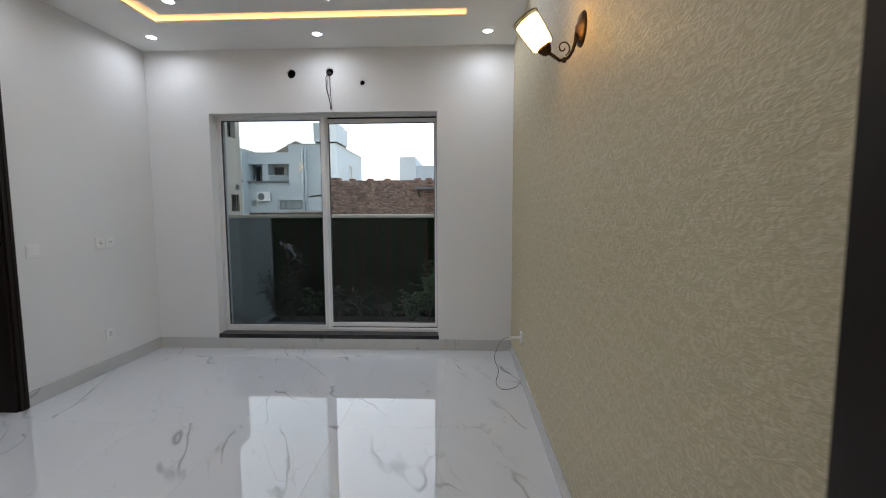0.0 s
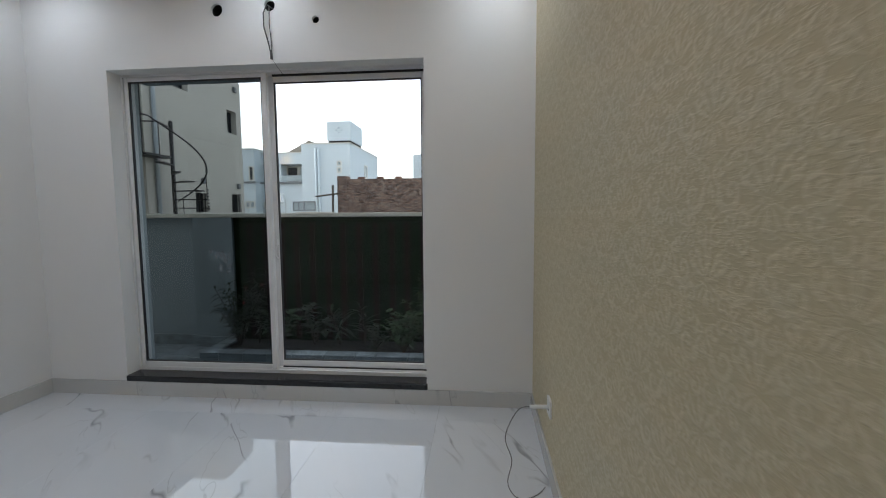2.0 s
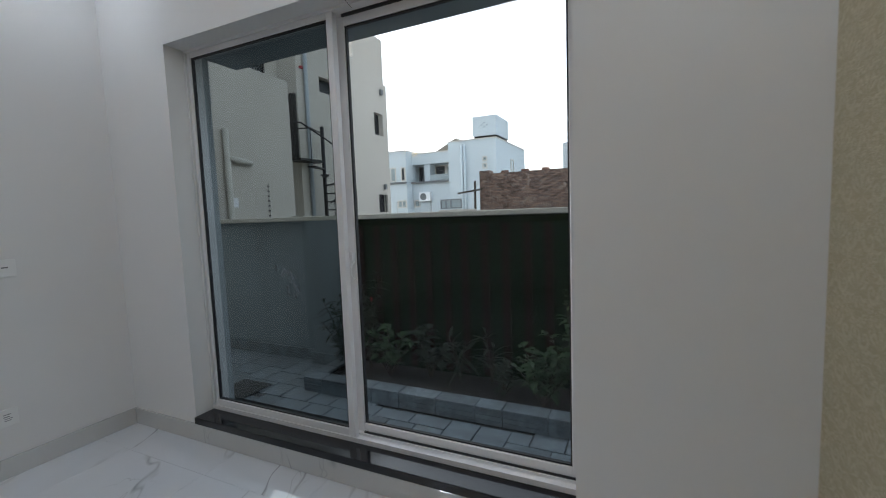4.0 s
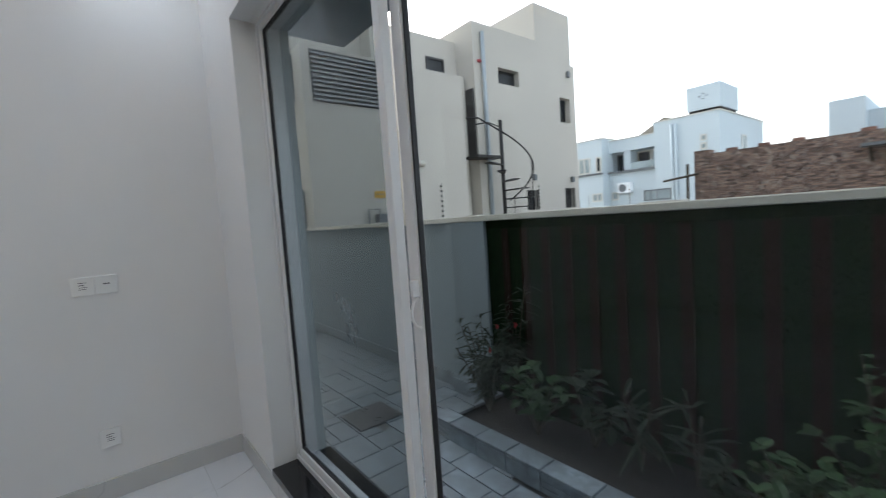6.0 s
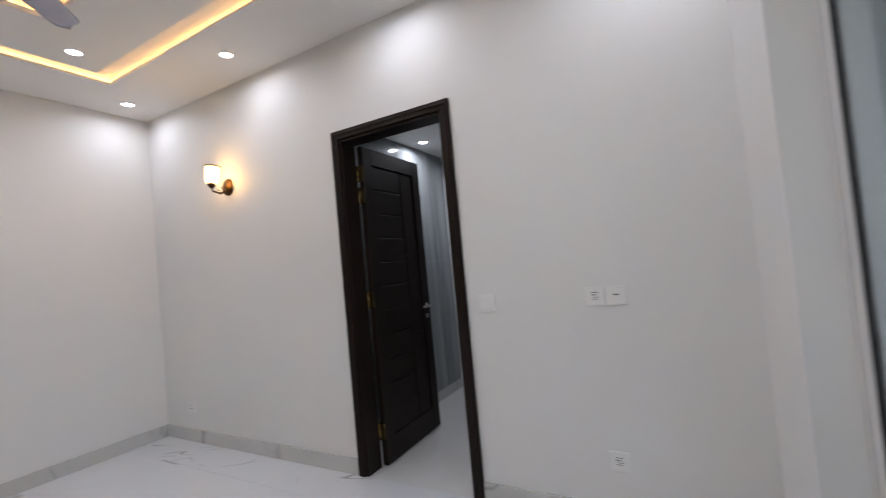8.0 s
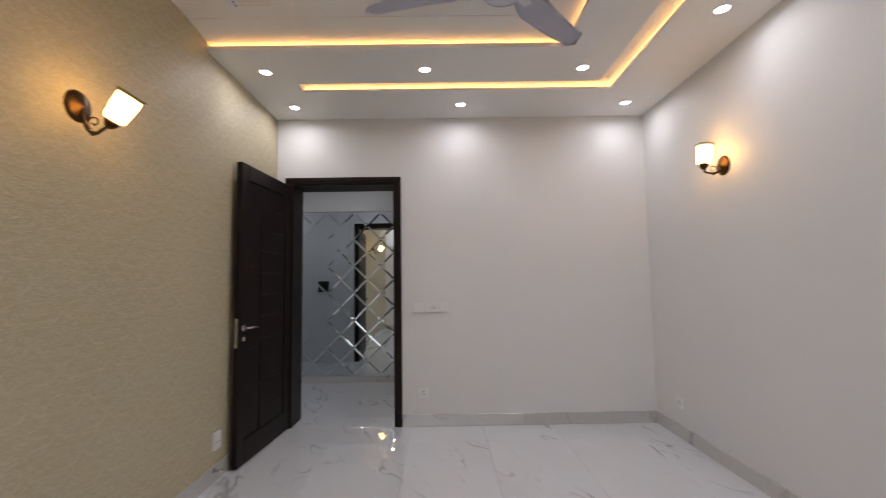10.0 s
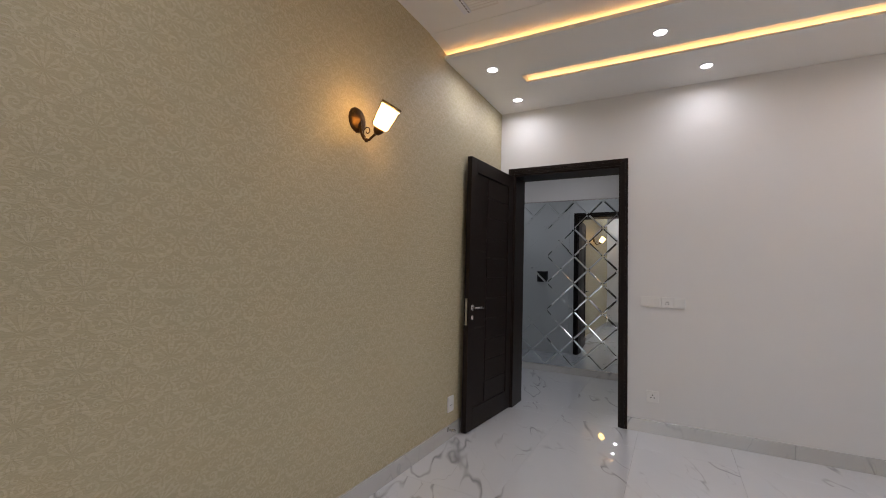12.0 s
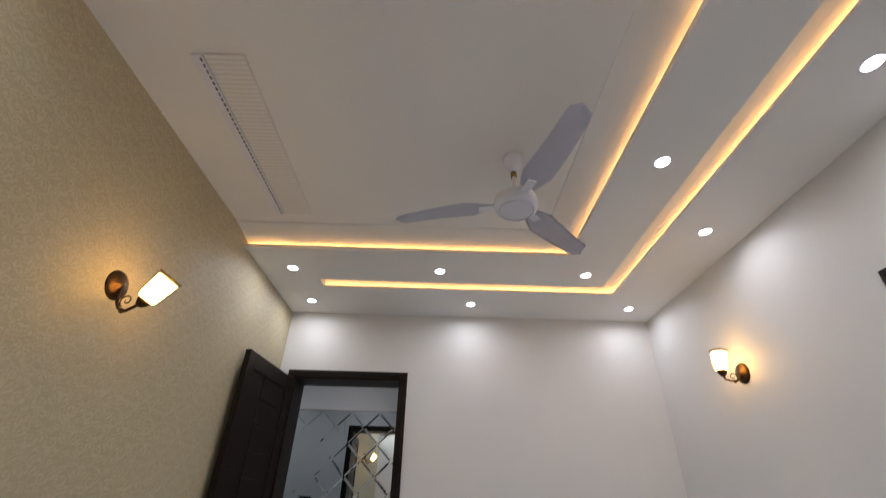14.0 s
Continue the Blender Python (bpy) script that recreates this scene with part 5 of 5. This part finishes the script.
opening(wh, 'y', 19.7, -9.90, -9.66, 2.66, 3.30, WINDARK, 0, COPING)
opening(wh, 'y', 20.85, -9.58, -9.05, 2.62, 3.38, WINDARK, 1, LOUVRE)
opening(wh, 'y', 20.85, -8.70, -8.15, 2.62, 3.38, WINDARK, 0, COPING)
opening(wh, 'y', 20.85, -8.12, -7.66, 2.62, 3.38, WINPALE, 0, COPING)
opening(wh, 'y', 20.25, -8.20, -7.66, 1.34, 1.76, WINPALE, 1, LOUVRE)
opening(wh, 'y', 20.0, -7.60, -7.05, 1.34, 1.76, WINPALE, 0, LOUVRE)
opening(wh, 'y', 19.7, -10.12, -9.66, 1.46, 1.80, WINPALE, 1, COPING)
opening(wh, 'y', 20.25, -9.55, -9.25, 1.46, 1.80, WINPALE, 0, COPING)
opening(wh, 'y', 20.0, -6.04, -5.83, 3.28, 3.50, WINPALE, 0, COPING)
opening(wh, 'y', 20.0, -6.04, -5.83, 2.98, 3.22, WINPALE, 0, COPING)
opening(wh, 'x', -5.44, 22.2, 22.7, 2.9, 3.55, WINPALE, 0, COPING)
for x in (-6.98, -6.84):
    part("downpipe", tube([(x, 19.95, GZ), (x, 19.95, 4.05)], 0.05, 8), WHITEH, wh, "", True)
for x, z in ((-8.90, 1.72),):
    ac = thing("air_conditioner", "white outdoor air conditioner unit on the white house", "air conditioner", "", FAR @ pose(x, 20.23, z))
    part("case", soft_box((-0.28, -0.22, 0), (0.28, 0.02, 0.42), 0.02), TRIMW, ac)
    part("fan_grille", lathe([(0.0, 0.008), (0.15, 0.008), (0.16, 0.0), (0.0, 0.0)], 20, pose(-0.06, -0.22, 0.21, 90, 0, 0)), LOUVRE, ac)

lw = tagged(thing("low_white_house", "pale plain block of a farther house", "house"), kind="structure")
part("block", boxes(((-2.66, 20, GZ), (-1.90, 24, 3.80))), WHITEH, lw)
part("block", boxes(((-1.90, 20.5, GZ), (4.5, 25, 3.45))), WHITEH, lw)

bk = struct("brick_wall", boxes(((-4.40, 15.5, GZ - 0.06), (6.0, 15.75, 2.40)), ((-4.55, 15.45, GZ - 0.06), (-4.2, 15.8, 2.50))), BRICKS, "rough unplastered red brick wall", "wall")
bmb = finish(soft_box((-0.115, -0.055, 0), (0.115, 0.055, 0.075), 0.004, 1), "brick", BRICK)
random.seed(8)
x = -4.15
while x < 3.0:
    if random.random() < 0.22:
        ob = new("brick", bmb)
        ob.matrix_basis = pose(x, 15.62, 2.40, 0, 0, random.uniform(-12, 12))
        ob.parent = bk
    x += random.uniform(0.24, 0.4)
low = struct("low_brick_wall", boxes(((-7.3, 14.9, GZ - 0.06), (-4.56, 15.1, 1.25))), BRICKS, "low unplastered brick wall", "wall")
sc = thing("timber_props", "rough timber props leaning by the brick wall", "scaffold")
part("prop", tube([(-4.72, 15.4, GZ - 0.06), (-4.70, 15.42, 2.2)], 0.04, 6), STEM, sc)
part("plank", boxes(((-1.42, 15.0, 2.06), (-0.4, 15.44, 2.12))), LOUVRE, sc, "weathered grey platform board")
part("bracket", tube([(-1.30, 15.44, 1.80), (-1.30, 15.04, 2.05)], 0.03, 6), STEM, sc)
part("cross_pole", tube([(-5.3, 15.38, 1.82), (-4.45, 15.40, 1.92)], 0.03, 6), STEM, sc)


# electric fence posts on the walls
def fence_post(x, y, z, n, label="electric fence post with black insulators"):
    ob = thing("fence_post", label, "fence post", "electric fence posts", pose(x, y, z))
    part("rod", tube([(0, 0, 0), (0, 0, 0.09 * n + 0.03)], 0.010, 6), COPING, ob)
    for k in range(n):
        part("insulator", lathe([(0.0, 0.02), (0.022, 0.012), (0.022, -0.012), (0.0, -0.02)], 8, pose(0, -0.015, 0.06 + 0.09 * k)), IRON, ob)


far = struct("far_boundary_wall", boxes(((-14, 8.9, GZ - 0.06), (-5.9, 9.05, 1.26)), ((-5.9, 15.15, GZ - 0.06), (-4.6, 15.25, 1.30))), COPING, "cream boundary wall of the neighbour", "wall")
fence_post(-6.10, 8.28, 1.22, 7)
fence_post(-7.1, 12.35, 1.30, 7)
fence_post(-9.2, 18.0, 1.10, 7)
fence_post(-7.6, 18.0, 1.10, 8)
lowb = struct("lane_wall", boxes(((-12, 17.9, GZ - 0.06), (-6.5, 18.1, 1.10)), ((-6.2, 8.15, GZ - 0.06), (-5.95, 8.42, 1.22))), COPING, "low cream wall along the lane", "wall")

# ---- floor tiles, last ----
random.seed(2)
tile_cache = {}


def lay(parent, x0, x1, y0, y1):
    w_, d_ = round(x1 - x0, 4), round(y1 - y0, 4)
    if (w_, d_) not in tile_cache:
        tile_cache[(w_, d_)] = finish(soft_box((0.0004, 0.0004, -0.008), (w_ - 0.0004, d_ - 0.0004, 0.0), 0.0004, 1), "floor_tile", FLOORM)
    ob = new("floor_tile", tile_cache[(w_, d_)])
    ob.matrix_basis = pose(x0, y0, 0)
    ob.parent = parent


def lay_field(parent, xa, xb, ya, yb):
    xs = [xa] + [x_ for x_ in [0.06 - 0.6 * k for k in range(8, -6, -1)] if xa + 0.01 < x_ < xb - 0.01] + [xb]
    ys = [ya] + [y_ for y_ in [-3.51 + 1.2 * k for k in range(9)] if ya + 0.01 < y_ < yb - 0.01] + [yb]
    for a_, b_ in zip(xs, xs[1:]):
        for c_, d_ in zip(ys, ys[1:]):
            lay(parent, a_, b_, c_, d_)


lay_field(floor, XL, XR, YB, YW)
lay_field(lob_floor, LX0, LX1, MY - 0.02, LY0)
lay_field(lob_floor, DX0, DX1, LY0, YB)
